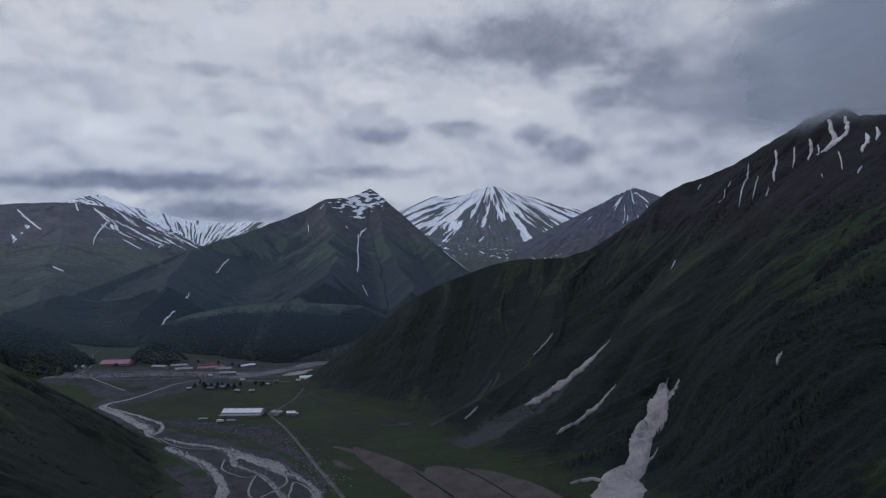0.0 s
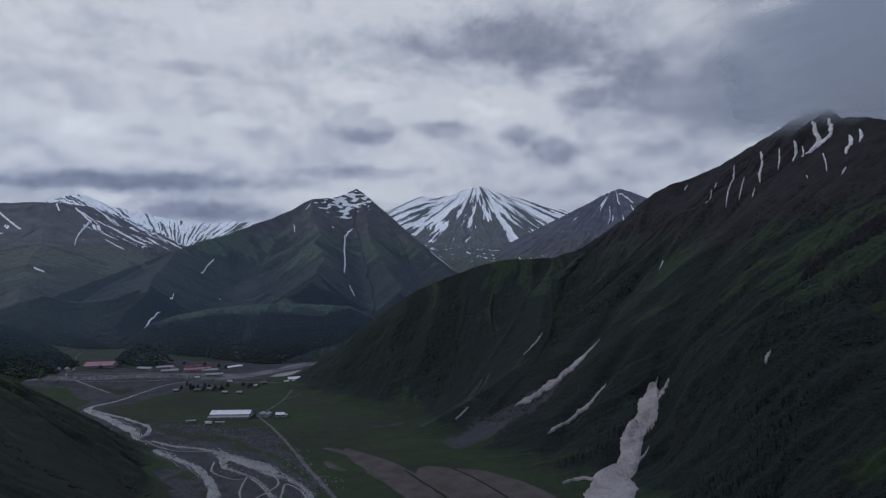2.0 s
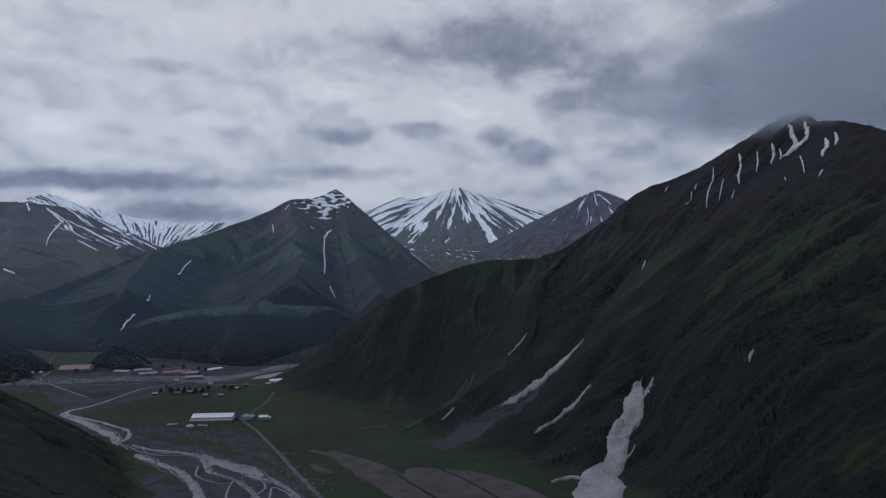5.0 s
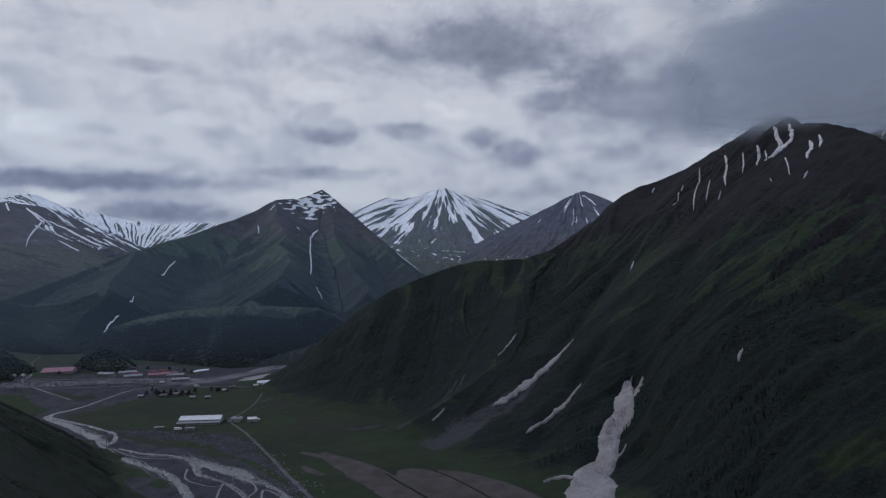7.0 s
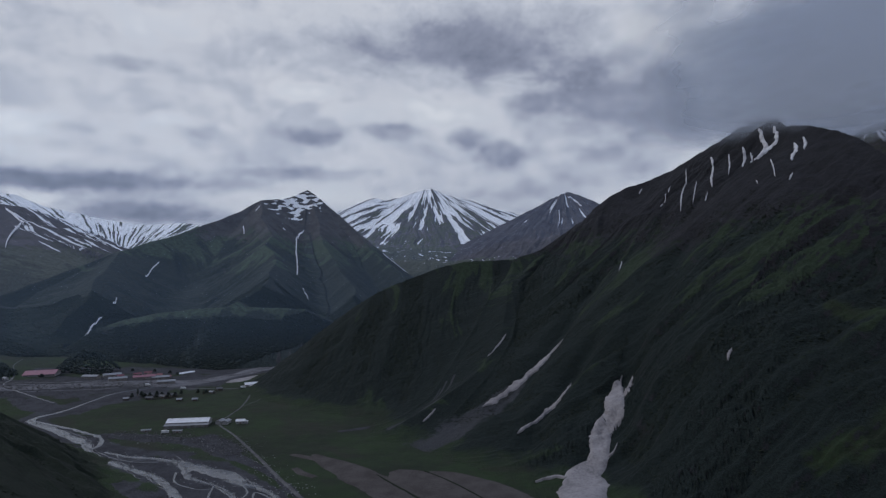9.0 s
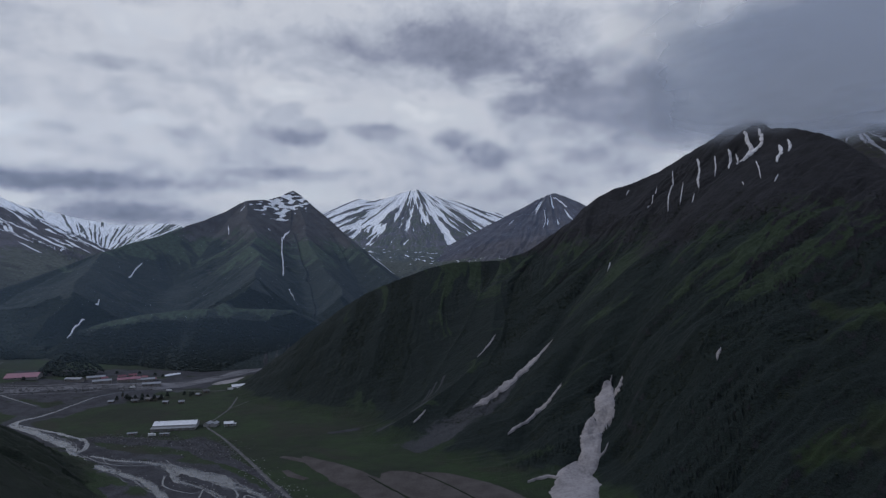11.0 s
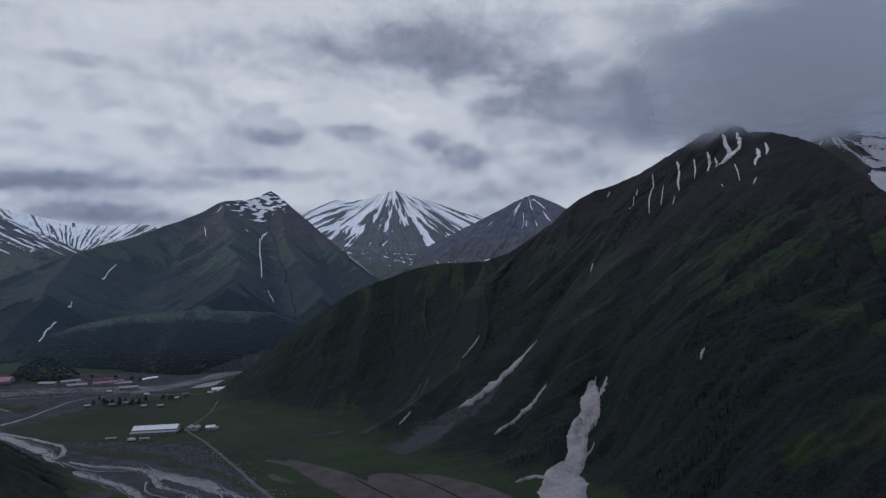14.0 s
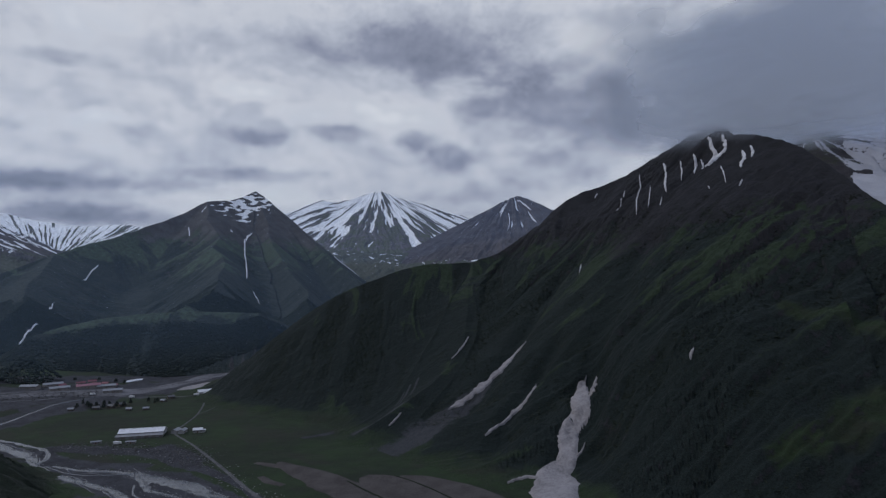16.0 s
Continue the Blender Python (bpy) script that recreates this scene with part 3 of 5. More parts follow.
def scrubby(low, high):
    return lambda x, y, z, deep, steep: 1 - smooth(low, high, z) + 1.4 * (deep - 0.6)


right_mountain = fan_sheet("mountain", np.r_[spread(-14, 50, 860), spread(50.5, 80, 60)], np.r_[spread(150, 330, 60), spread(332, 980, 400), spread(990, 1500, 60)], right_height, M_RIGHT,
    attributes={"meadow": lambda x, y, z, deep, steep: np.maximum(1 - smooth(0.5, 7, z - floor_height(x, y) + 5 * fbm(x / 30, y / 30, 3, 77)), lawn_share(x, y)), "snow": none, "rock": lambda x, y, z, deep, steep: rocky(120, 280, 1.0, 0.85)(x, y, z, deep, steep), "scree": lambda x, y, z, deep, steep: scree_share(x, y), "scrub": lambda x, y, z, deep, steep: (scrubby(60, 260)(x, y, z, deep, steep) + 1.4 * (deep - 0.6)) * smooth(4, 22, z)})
tagged(right_mountain, "steep dark green mountain flank with scrub, gullies and bare rocky crest", "mountain", kind="structure")
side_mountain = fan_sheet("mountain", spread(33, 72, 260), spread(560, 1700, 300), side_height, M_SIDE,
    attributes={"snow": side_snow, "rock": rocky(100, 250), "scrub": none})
tagged(side_mountain, "snow-streaked rocky mountain behind the dark ridge", "mountain", kind="structure")
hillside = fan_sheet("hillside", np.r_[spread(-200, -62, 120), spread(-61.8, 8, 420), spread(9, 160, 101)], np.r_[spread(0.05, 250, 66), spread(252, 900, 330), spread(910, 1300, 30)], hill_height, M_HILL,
    attributes={"meadow": lambda x, y, z, deep, steep: 1 - smooth(1, 6, z - floor_height(x, y) + 3 * fbm(x / 30, y / 30, 3, 77)), "snow": none, "rock": rocky(900, 1000, 1.1), "scrub": scrubby(20, 120)})
tagged(hillside, "dark grassy hillside falling to the river", "hillside", kind="structure")
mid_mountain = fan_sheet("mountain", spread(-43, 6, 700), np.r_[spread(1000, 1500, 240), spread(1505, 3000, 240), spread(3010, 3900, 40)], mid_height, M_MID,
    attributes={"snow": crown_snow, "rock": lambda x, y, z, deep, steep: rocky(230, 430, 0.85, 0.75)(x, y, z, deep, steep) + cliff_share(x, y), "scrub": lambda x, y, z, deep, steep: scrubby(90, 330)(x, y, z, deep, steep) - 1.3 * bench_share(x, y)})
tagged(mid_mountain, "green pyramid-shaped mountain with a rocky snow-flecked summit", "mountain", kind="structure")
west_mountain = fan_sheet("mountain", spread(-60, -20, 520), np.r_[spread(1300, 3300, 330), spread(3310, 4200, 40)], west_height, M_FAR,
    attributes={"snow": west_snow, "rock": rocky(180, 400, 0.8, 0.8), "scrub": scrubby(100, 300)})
tagged(west_mountain, "broad grey-green mountain with snow lying in its gullies", "mountain", kind="structure")
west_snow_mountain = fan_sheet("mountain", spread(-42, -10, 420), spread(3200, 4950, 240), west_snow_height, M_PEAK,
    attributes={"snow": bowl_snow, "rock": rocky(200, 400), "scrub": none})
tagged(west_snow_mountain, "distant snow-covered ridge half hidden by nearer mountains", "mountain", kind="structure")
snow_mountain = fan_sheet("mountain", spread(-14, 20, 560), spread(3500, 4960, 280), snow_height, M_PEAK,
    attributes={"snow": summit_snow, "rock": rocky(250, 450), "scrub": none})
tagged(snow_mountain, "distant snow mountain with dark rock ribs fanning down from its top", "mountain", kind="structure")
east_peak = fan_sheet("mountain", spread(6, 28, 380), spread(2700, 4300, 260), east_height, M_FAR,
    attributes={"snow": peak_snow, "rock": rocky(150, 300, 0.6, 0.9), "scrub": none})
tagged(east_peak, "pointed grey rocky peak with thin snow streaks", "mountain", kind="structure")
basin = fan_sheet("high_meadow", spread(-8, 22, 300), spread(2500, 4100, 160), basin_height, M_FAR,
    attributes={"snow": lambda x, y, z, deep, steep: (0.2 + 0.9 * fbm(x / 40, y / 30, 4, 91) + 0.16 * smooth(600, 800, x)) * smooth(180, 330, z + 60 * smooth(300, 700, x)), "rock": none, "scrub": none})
tagged(basin, "high green meadow with scattered snow patches below the peaks", "meadow", kind="structure")
bluff = fan_sheet("bluff", spread(-58, -28, 260), spread(700, 1250, 160), bluff_height, M_HILL,
    attributes={"meadow": none, "snow": none, "rock": rocky(900, 1000, 0.9), "scrub": none})
tagged(bluff, "low green bluff with a dark cliff face over the side valley", "hill", kind="structure")

# The valley floor, one sheet out to the horizon on every side.
mat, n = material("valley_grass")
at = place_of(n)
mid, small = n.noise(at, 0.07, 5, 0.6), n.noise(at, 0.5, 4, 0.6)
tone = meadow_colour(n)
earth = n.mix(n.ramp(n.math("ADD", n.math("MULTIPLY", mid, 0.5), n.math("MULTIPLY", small, 0.5)), 0.38, 0.6), (0.017, 0.0175, 0.0215), (0.042, 0.043, 0.051))
stony = n.ramp(n.math("ADD", n.attribute("gravel"), n.math("MULTIPLY", n.math("SUBTRACT", n.math("ADD", mid, small), 1.0), 0.7)), 0.4, 0.65)
finish(n, n.mix(stony, tone, earth), 0.92, n.math("ADD", small, mid), 0.6, 0.6, specular=0.15)
M_FLOOR = mat

# Courses of the river, its side arms and the roads on the floor: east, north and width in metres.
RIVER = [(-340, 905, 2), (-371, 858, 2.5), (-382, 814, 3), (-390, 764, 4.5), (-405, 722, 8), (-363, 686, 10), (-331, 654, 9), (-302, 623, 9), (-288, 594, 8), (-258, 563, 7), (-224, 533, 7), (-197, 508, 7), (-174, 474, 7), (-158, 440, 8), (-152, 400, 8), (-120, 340, 9), (-40, 240, 9), (60, 60, 10), (150, -200, 11)]
ARM_EAST = [(-272, 594, 4), (-242, 575, 6), (-211, 563, 6), (-183, 544, 8), (-149, 512, 11), (-128, 488, 8), (-111, 474, 6), (-91, 442, 6), (-88, 415, 7), (-95, 350, 7)]
ARM_LOOP = [(-203, 563, 2), (-186, 536, 6), (-172, 506, 6), (-147, 485, 4), (-133, 468, 4), (-122, 448, 4), (-110, 425, 5), (-100, 380, 5)]
ARM_WEST = [(-398, 719, 4), (-347, 687, 6), (-316, 663, 5), (-295, 640, 4), (-286, 616, 3), (-291, 598, 3)]
ARM_THIN = [(-128, 488, 3), (-118, 462, 3), (-124, 440, 3), (-132, 420, 3)]
ARM_LOW = [(-147, 485, 2), (-144, 458, 3), (-138, 436, 3), (-124, 413, 3), (-110, 380, 3)]
ARM_MIDDLE = [(-147, 485, 3), (-132, 462, 3.5), (-120, 442, 2.5), (-108, 418, 3), (-98, 380, 3)]
ARM_RING = [(-104, 405, 3), (-110, 441, 3), (-112, 462, 3.5), (-99, 449, 2.5), (-86, 422, 3)]
ARM_UPPER = [(-279, 595, 2), (-247, 564, 2), (-223, 554, 2.5), (-202, 553, 3), (-191, 544, 3), (-169, 529, 5), (-148, 514, 5), (-126, 490, 4)]
ARM_CROSS = [(-186, 520, 3), (-179, 495, 3), (-165, 481, 3), (-152, 474, 2.5), (-145, 480, 2)]
ARM_BEND = [(-330, 662, 2), (-303, 654, 3), (-289, 618, 3), (-292, 599, 3)]
SIDE_BROOK = [(-690, 1090, 3), (-640, 1038, 3), (-616, 984, 3), (-591, 975, 3), (-553, 948, 4), (-530, 910, 4), (-520, 872, 4), (-480, 840, 4), (-420, 800, 3)]
UPPER_RIVER = [(-150, 1190, 6), (-192, 1150, 6), (-230, 1060, 5), (-313, 960, 5), (-390, 925, 5), (-470, 880, 5), (-560, 830, 5)]
ROAD = [(-215, 905, 4), (-198, 869, 4), (-190, 778, 4), (-193, 732, 4), (-195, 689, 4.5), (-168, 639, 5), (-145, 593, 6), (-123, 545, 6), (-100, 494, 6), (-81, 453, 6), (-64, 415, 6), (-20, 320, 6), (60, 200, 6)]
TRACK = [(-191, 772, 3), (-176, 815, 3), (-168, 870, 3), (-184, 915, 3)]
HIGHWAY = [(-600, 850, 5), (-520, 885, 5), (-420, 910, 5), (-330, 915, 5), (-270, 905, 5), (-215, 905, 5), (-180, 960, 5)]
SIDE_ROAD = [(-530, 905, 3), (-545, 945, 3), (-580, 1000, 3), (-600, 1060, 3)]
# Stony ground along them, with its width.
STONY = [
    [(-310, 645, 26), (-275, 605, 26), (-235, 585, 24), (-195, 575, 20)],
    [(-405, 722, 26), (-331, 650, 28), (-280, 590, 28), (-224, 540, 28), (-180, 495, 28), (-150, 440, 26), (-110, 360, 26)],
    [(-211, 566, 20), (-160, 530, 34), (-125, 490, 30), (-95, 440, 26)],
    [(-570, 850, 90), (-470, 870, 130), (-393, 920, 150), (-313, 960, 120), (-240, 1045, 90), (-185, 1160, 70), (-120, 1300, 50)],
    [(-345, 870, 80), (-378, 800, 60), (-400, 740, 40)],
    [(-235, 500, 30), (-205, 465, 40), (-185, 430, 44), (-165, 390, 44)],
    [(-520, 985, 50), (-450, 1010, 70), (-380, 1035, 70), (-310, 1060, 60), (-250, 1100, 50)],
    [(-450, 800, 40), (-420, 780, 40), (-380, 760, 36)],
    [(-300, 652, 20), (-251, 640, 26), (-220, 628, 26), (-195, 618, 26), (-170, 590, 26), (-145, 556, 18)],
    [(-191, 634, 22), (-165, 593, 26), (-148, 560, 14), (-110, 510, 8), (-75, 440, 8)],
    [(-230, 566, 26), (-193, 535, 34), (-161, 487, 34), (-130, 445, 30), (-105, 400, 30)],
    [(-60, 640, 8), (-20, 660, 12), (10, 650, 14)],
    [(40, 600, 16), (75, 600, 20), (110, 605, 16)],
]


def stony_share(x, y):
    wob = 0.5 * fbm(x / 30, y / 30, 4, 8)
    share = 0 * x
    for points in STONY:
        share = np.maximum(share, 1 - smooth(0.55, 1.35, line_distance(x, y, points) + wob))
    return share


def ground_height(x, y):
    """The floor, with the river's beds sunk a little into it."""
    z = floor_height(x, y)
    for points in (RIVER, ARM_EAST, ARM_LOOP, ARM_WEST):
        z = z - 0.5 * (1 - smooth(0.8, 1.7, line_distance(x, y, points)))
    return z, 0 * x


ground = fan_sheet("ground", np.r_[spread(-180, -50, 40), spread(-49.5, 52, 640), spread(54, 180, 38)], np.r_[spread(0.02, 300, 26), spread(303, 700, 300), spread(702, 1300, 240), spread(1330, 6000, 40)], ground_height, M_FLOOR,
    keep_over=1.0, attributes={"gravel": lambda x, y, z, deep, steep: stony_share(x, y)})
tagged(ground, "dim green valley floor with stony river flats", "ground", kind="structure")


def part(name, bm, mat, parent=None, label=""):
    """Links a bmesh as one mesh, under a thing or a part if one is given."""
    mesh = bpy.data.meshes.new(name)
    bm.to_mesh(mesh)
    bm.free()
    mesh.materials.append(mat)
    ob = new(name, mesh)
    if parent is not None:
        ob.parent = parent
    if label:
        ob["label"] = label
    return ob


def ribbon(name, points, surface, mat, lift=0.12, crown=0.0, ragged=0.25, step=3.0, across=5, seed=0, label="", category="", kind="structure", width=1.0, taper=False):
    """A band that lies on a surface along a line, with uneven edges and thickness."""
    line = smooth_line(points, step)
    tang = np.gradient(line[:, :2], axis=0)
    tang /= np.linalg.norm(tang, axis=1)[:, None] + 1e-9
    side = np.stack([-tang[:, 1], tang[:, 0]], 1)
    s = np.r_[0, np.cumsum(np.linalg.norm(np.diff(line[:, :2], axis=0), axis=1))]
    half = line[:, 2] * width / 2
    size = np.maximum(half, 1.0)
    left = half * (1 + ragged * 2 * fbm(s / (3 * size.mean()), 0 * s + 3.3, 4, seed))
    right = half * (1 + ragged * 2 * fbm(s / (3 * size.mean()), 0 * s + 9.1, 4, seed + 3))
    if taper:
        ends = smooth(0, 0.06, s / s[-1]) * smooth(0, 0.06, 1 - s / s[-1])
        left, right = left * (0.15 + 0.85 * ends), right * (0.15 + 0.85 * ends)
    if taper:
        sway = np.stack([fbm(s / 9, 0 * s + k, 3, seed + 20) for k in (0.5, 7.5)], 1) * np.minimum(half, 2.5)[:, None] * 0.9
        line = line.copy()
        line[:, :2] += 0.5 * sway
    f = np.linspace(-1, 1, across)
    off = np.where(f[None] < 0, f[None] * left[:, None], f[None] * right[:, None])
    x, y = line[:, :1] + side[:, :1] * off, line[:, 1:2] + side[:, 1:2] * off
    z = surface(x, y)
    z = (z[0] if isinstance(z, tuple) else z) + lift + crown * (1 - f[None] ** 2)
    z[:, 0] -= lift + 0.4 + crown * 0.4
    z[:, -1] -= lift + 0.4 + crown * 0.4
    ni, nj = x.shape
    idx = np.arange(ni * nj).reshape(ni, nj)
    faces = np.stack([idx[:-1, :-1], idx[:-1, 1:], idx[1:, 1:], idx[1:, :-1]], -1).reshape(-1, 4)[:, ::-1]
    mesh = bpy.data.meshes.new(name)
    mesh.from_pydata(np.stack([x, y, z], -1).reshape(-1, 3).tolist(), [], faces.tolist())
    mesh.polygons.foreach_set("use_smooth", np.ones(len(faces), bool))
    mesh.materials.append(mat)
    ob = new(name, mesh)
    return tagged(ob, label, category, kind=kind)


def flat_floor(x, y):
    return floor_height(x, y)


mat, n = material("silty_water")
at = place_of(n)
ripple = n.noise(at, 0.6, 4, 0.6)
silt = n.mix(n.ramp(n.noise(at, 0.12, 5, 0.6, 0.5), 0.35, 0.65), (0.038, 0.043, 0.052), (0.07, 0.076, 0.087))
finish(n, silt, n.math("MULTIPLY_ADD", ripple, 0.2, 0.12), ripple, 0.25, 0.3, specular=0.5)
M_WATER = mat

mat, n = material("gravel_track")
at = place_of(n)
stone = n.noise(at, 1.2, 5, 0.65)
finish(n, n.mix(n.ramp(n.math("ADD", n.math("MULTIPLY", stone, 0.6), n.math("MULTIPLY", n.noise(at, 0.1, 3), 0.4)), 0.38, 0.62), (0.042, 0.042, 0.045), (0.098, 0.097, 0.102)), 0.9, stone, 0.2, 0.5, specular=0.2)
M_ROAD = mat
mat, n = material("pale_river_gravel")
at = place_of(n)
stone = n.noise(at, 0.9, 5, 0.65)
finish(n, n.mix(n.ramp(n.math("ADD", n.math("MULTIPLY", stone, 0.5), n.math("MULTIPLY", n.noise(at, 0.05, 4, 0.6), 0.5)), 0.38, 0.62), (0.05, 0.05, 0.057), (0.125, 0.124, 0.138)), 0.9, stone, 0.2, 0.5, specular=0.2)
M_GRAVEL = mat

mat, n = material("ploughed_earth")
at = place_of(n)
clod = n.noise(at, 0.8, 5, 0.65)
finish(n, n.mix(n.ramp(n.math("ADD", n.math("MULTIPLY", clod, 0.5), n.math("MULTIPLY", n.noise(at, 0.06, 4, 0.6), 0.5)), 0.36, 0.62), (0.038, 0.034, 0.033), (0.068, 0.061, 0.060)), 0.95, clod, 0.3, 0.6, specular=0.1)
M_EARTH = mat

mat, n = material("old_snow")
at = place_of(n)
patch, speck = n.noise(at, 0.06, 5, 0.62, 0.4), n.noise(at, 0.5, 5, 0.65)
dirt = n.ramp(n.math("ADD", n.math("MULTIPLY", patch, 0.55), n.math("MULTIPLY", speck, 0.45)), 0.40, 0.66)
finish(n, n.mix(dirt, (0.235, 0.222, 0.231), (0.13, 0.121, 0.128)), 0.85, n.math("ADD", patch, speck), 1.0, 0.5, specular=0.2)
M_SNOW = mat

river = ribbon("water", RIVER, flat_floor, M_WATER, 0.06, 0, 0.3, 3.0, 5, 1, "grey silty river winding through gravel flats", "river", width=1.05)
for seed, course in enumerate((ARM_EAST, ARM_LOOP, ARM_WEST, ARM_THIN, ARM_LOW, ARM_MIDDLE, ARM_RING, ARM_UPPER, ARM_CROSS, ARM_BEND)):
    ribbon("water", course, flat_floor, M_WATER, 0.05, 0, 0.5, 2.5, 5, seed + 5, "shallow grey side arm of the braided river", "river", width=0.95)
ribbon("water", [(-192, 546, 8), (-168, 527, 18), (-147, 507, 22), (-126, 489, 10)], flat_floor, M_WATER, 0.07, 0, 0.6, 2.5, 7, 47, "broad shallow sheet of water over river gravel", "river")
ribbon("water", SIDE_BROOK, flat_floor, M_WATER, 0.3, 0, 0.2, 4.0, 3, 31, "pale winding brook in the side valley", "river")
ribbon("water", UPPER_RIVER, flat_floor, M_WATER, 0.2, 0, 0.3, 5.0, 3, 33, "grey river across the upper gravel flats", "river")
rng = np.random.default_rng(12)
for k in range(26):
    # Thin threads of water that leave an arm and join it again.
    host = RIVER[5:14] if k % 2 else ARM_EAST
    line = smooth_line(host, 6.0)
    a = int(rng.integers(0, max(1, len(line) - 14)))
    cut = line[a : a + int(rng.integers(8, 14))]
    bow = np.sin(np.linspace(0, np.pi, len(cut))) * rng.uniform(3.5, 11) * rng.choice([-1, 1]) + 2.0 * np.sin(np.linspace(0, 9, len(cut)) + k)
    pts = [(px + b * 0.62, py + b * 0.78, rng.uniform(0.6, 1.9)) for (px, py, _), b in zip(cut, bow)]
    ribbon("water", pts[::2], flat_floor, M_WATER, 0.16, 0, 0.3, 2.5, 3, 50 + k, "thin thread of shallow water between gravel bars", "river")

ribbon("road", ROAD, flat_floor, M_ROAD, 0.35, 0, 0.08, 4.0, 5, 2, "grey gravel road across the meadow", "road", width=0.75)
ribbon("gravel_bar", [(-600, 838, 30), (-540, 850, 34), (-470, 872, 30), (-393, 920, 40), (-313, 950, 50), (-262, 1010, 44), (-225, 1080, 44), (-190, 1160, 50), (-140, 1260, 40)], flat_floor, M_GRAVEL, 0.12, 0, 0.35, 5.0, 7, 81, "broad pale gravel flat beside the upper river", "gravel")
for k in range(16):
    # Pale bars and wheel tracks across the upper flats.
    x0 = rng.uniform(-560, -330)
    mid_y = np.interp(x0, [-570, -470, -393, -313], [850, 872, 918, 955]) + rng.uniform(-34, 34)
    run = rng.uniform(40, 120)
    pts = [(x0 + f * run, mid_y + 0.42 * f * run + rng.uniform(-5, 5), rng.uniform(2.0, 6.0)) for f in (0, 0.35, 0.7, 1)]
    ribbon("gravel_bar", pts, flat_floor, M_GRAVEL, 0.3, 0, 0.4, 4.0, 5, 300 + k, "pale bar of river gravel on the upper flats", "gravel", taper=True)
ribbon("road", TRACK, flat_floor, M_ROAD, 0.3, 0, 0.08, 4.0, 3, 3, "narrow gravel track by the hill foot", "road")
ribbon("road", HIGHWAY, flat_floor, M_ROAD, 0.5, 0, 0.05, 6.0, 3, 4, "pale road along the upper river flats", "road")
ribbon("road", SIDE_ROAD, flat_floor, M_ROAD, 0.4, 0, 0.05, 6.0, 3, 5, "narrow road into the side valley", "road")

for seed, (points, words) in enumerate((
    ([(-80, 557, 5), (-72, 543, 14), (-54, 516, 27), (-33, 482, 33), (-15, 450, 32), (1, 419, 30), (18, 380, 30)], "bare grey-brown strip of ploughed earth"),
    ([(-10, 499, 12), (-1, 488, 34), (9, 468, 38), (21, 444, 42), (34, 420, 44), (52, 385, 44)], "broad bare brown field on the valley floor"),
    ([(18, 494, 5), (28, 484, 20), (43, 466, 30), (58, 445, 34), (72, 420, 34), (90, 385, 34)], "bare brown field beside a dark ditch"),
    ([(-92, 520, 6), (-84, 505, 8), (-72, 492, 6)], "small bare patch of earth in the grass"),
    ([(-100, 560, 5), (-86, 550, 8), (-70, 535, 5)], "small bare patch of stony earth in the grass"),
)):
    ribbon("field", points, flat_floor, M_EARTH, 0.22, 0, 0.10, 4.0, 7, 70 + seed, words, "field", width=1.22)
mat, n = material("ditch_grass")
finish(n, n.mix(n.ramp(n.noise(place_of(n), 0.7, 4, 0.6), 0.35, 0.65), (0.010, 0.013, 0.010), (0.018, 0.023, 0.015)), 0.95, n.noise(place_of(n), 1.5, 3), 0.3, 0.6, specular=0.1)
M_DITCH = mat
ribbon("ditch", [(14, 496, 1.8), (27, 476, 2.6), (42, 446, 2.6), (58, 410, 2.6), (72, 375, 2.6)], flat_floor, M_DITCH, 0.4, 0.1, 0.3, 3.0, 5, 76, "dark overgrown ditch between two bare fields", "ditch")
ribbon("ditch", [(-24, 490, 2.0), (-14, 470, 3.2), (0, 444, 3.6), (14, 414, 3.6), (28, 382, 3.6)], flat_floor, M_DITCH, 0.4, 0.1, 0.4, 3.0, 5, 77, "dark overgrown ditch beside the ploughed strip", "ditch")


# ---- old snow on the slopes ----
def snow_strip(surface, points, words):
    big = max(w for *_, w in points)
    lift = 1.2 if surface is right_height else 2.2 if surface is mid_height else 4.0
    far = surface is not right_height
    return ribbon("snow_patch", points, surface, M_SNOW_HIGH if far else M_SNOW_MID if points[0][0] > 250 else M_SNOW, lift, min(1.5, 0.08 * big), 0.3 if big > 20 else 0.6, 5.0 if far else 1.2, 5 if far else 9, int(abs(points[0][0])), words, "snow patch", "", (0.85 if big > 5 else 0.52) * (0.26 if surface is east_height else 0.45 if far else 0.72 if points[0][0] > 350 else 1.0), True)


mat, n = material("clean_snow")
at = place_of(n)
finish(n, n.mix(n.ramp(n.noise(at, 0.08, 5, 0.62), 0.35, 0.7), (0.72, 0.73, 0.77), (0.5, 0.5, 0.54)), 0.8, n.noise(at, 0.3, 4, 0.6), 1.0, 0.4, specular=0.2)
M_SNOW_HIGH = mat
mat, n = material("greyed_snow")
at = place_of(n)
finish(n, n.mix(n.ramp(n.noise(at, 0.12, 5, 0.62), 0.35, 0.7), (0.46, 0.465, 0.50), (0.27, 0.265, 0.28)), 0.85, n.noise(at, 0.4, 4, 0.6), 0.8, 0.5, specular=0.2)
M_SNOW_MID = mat

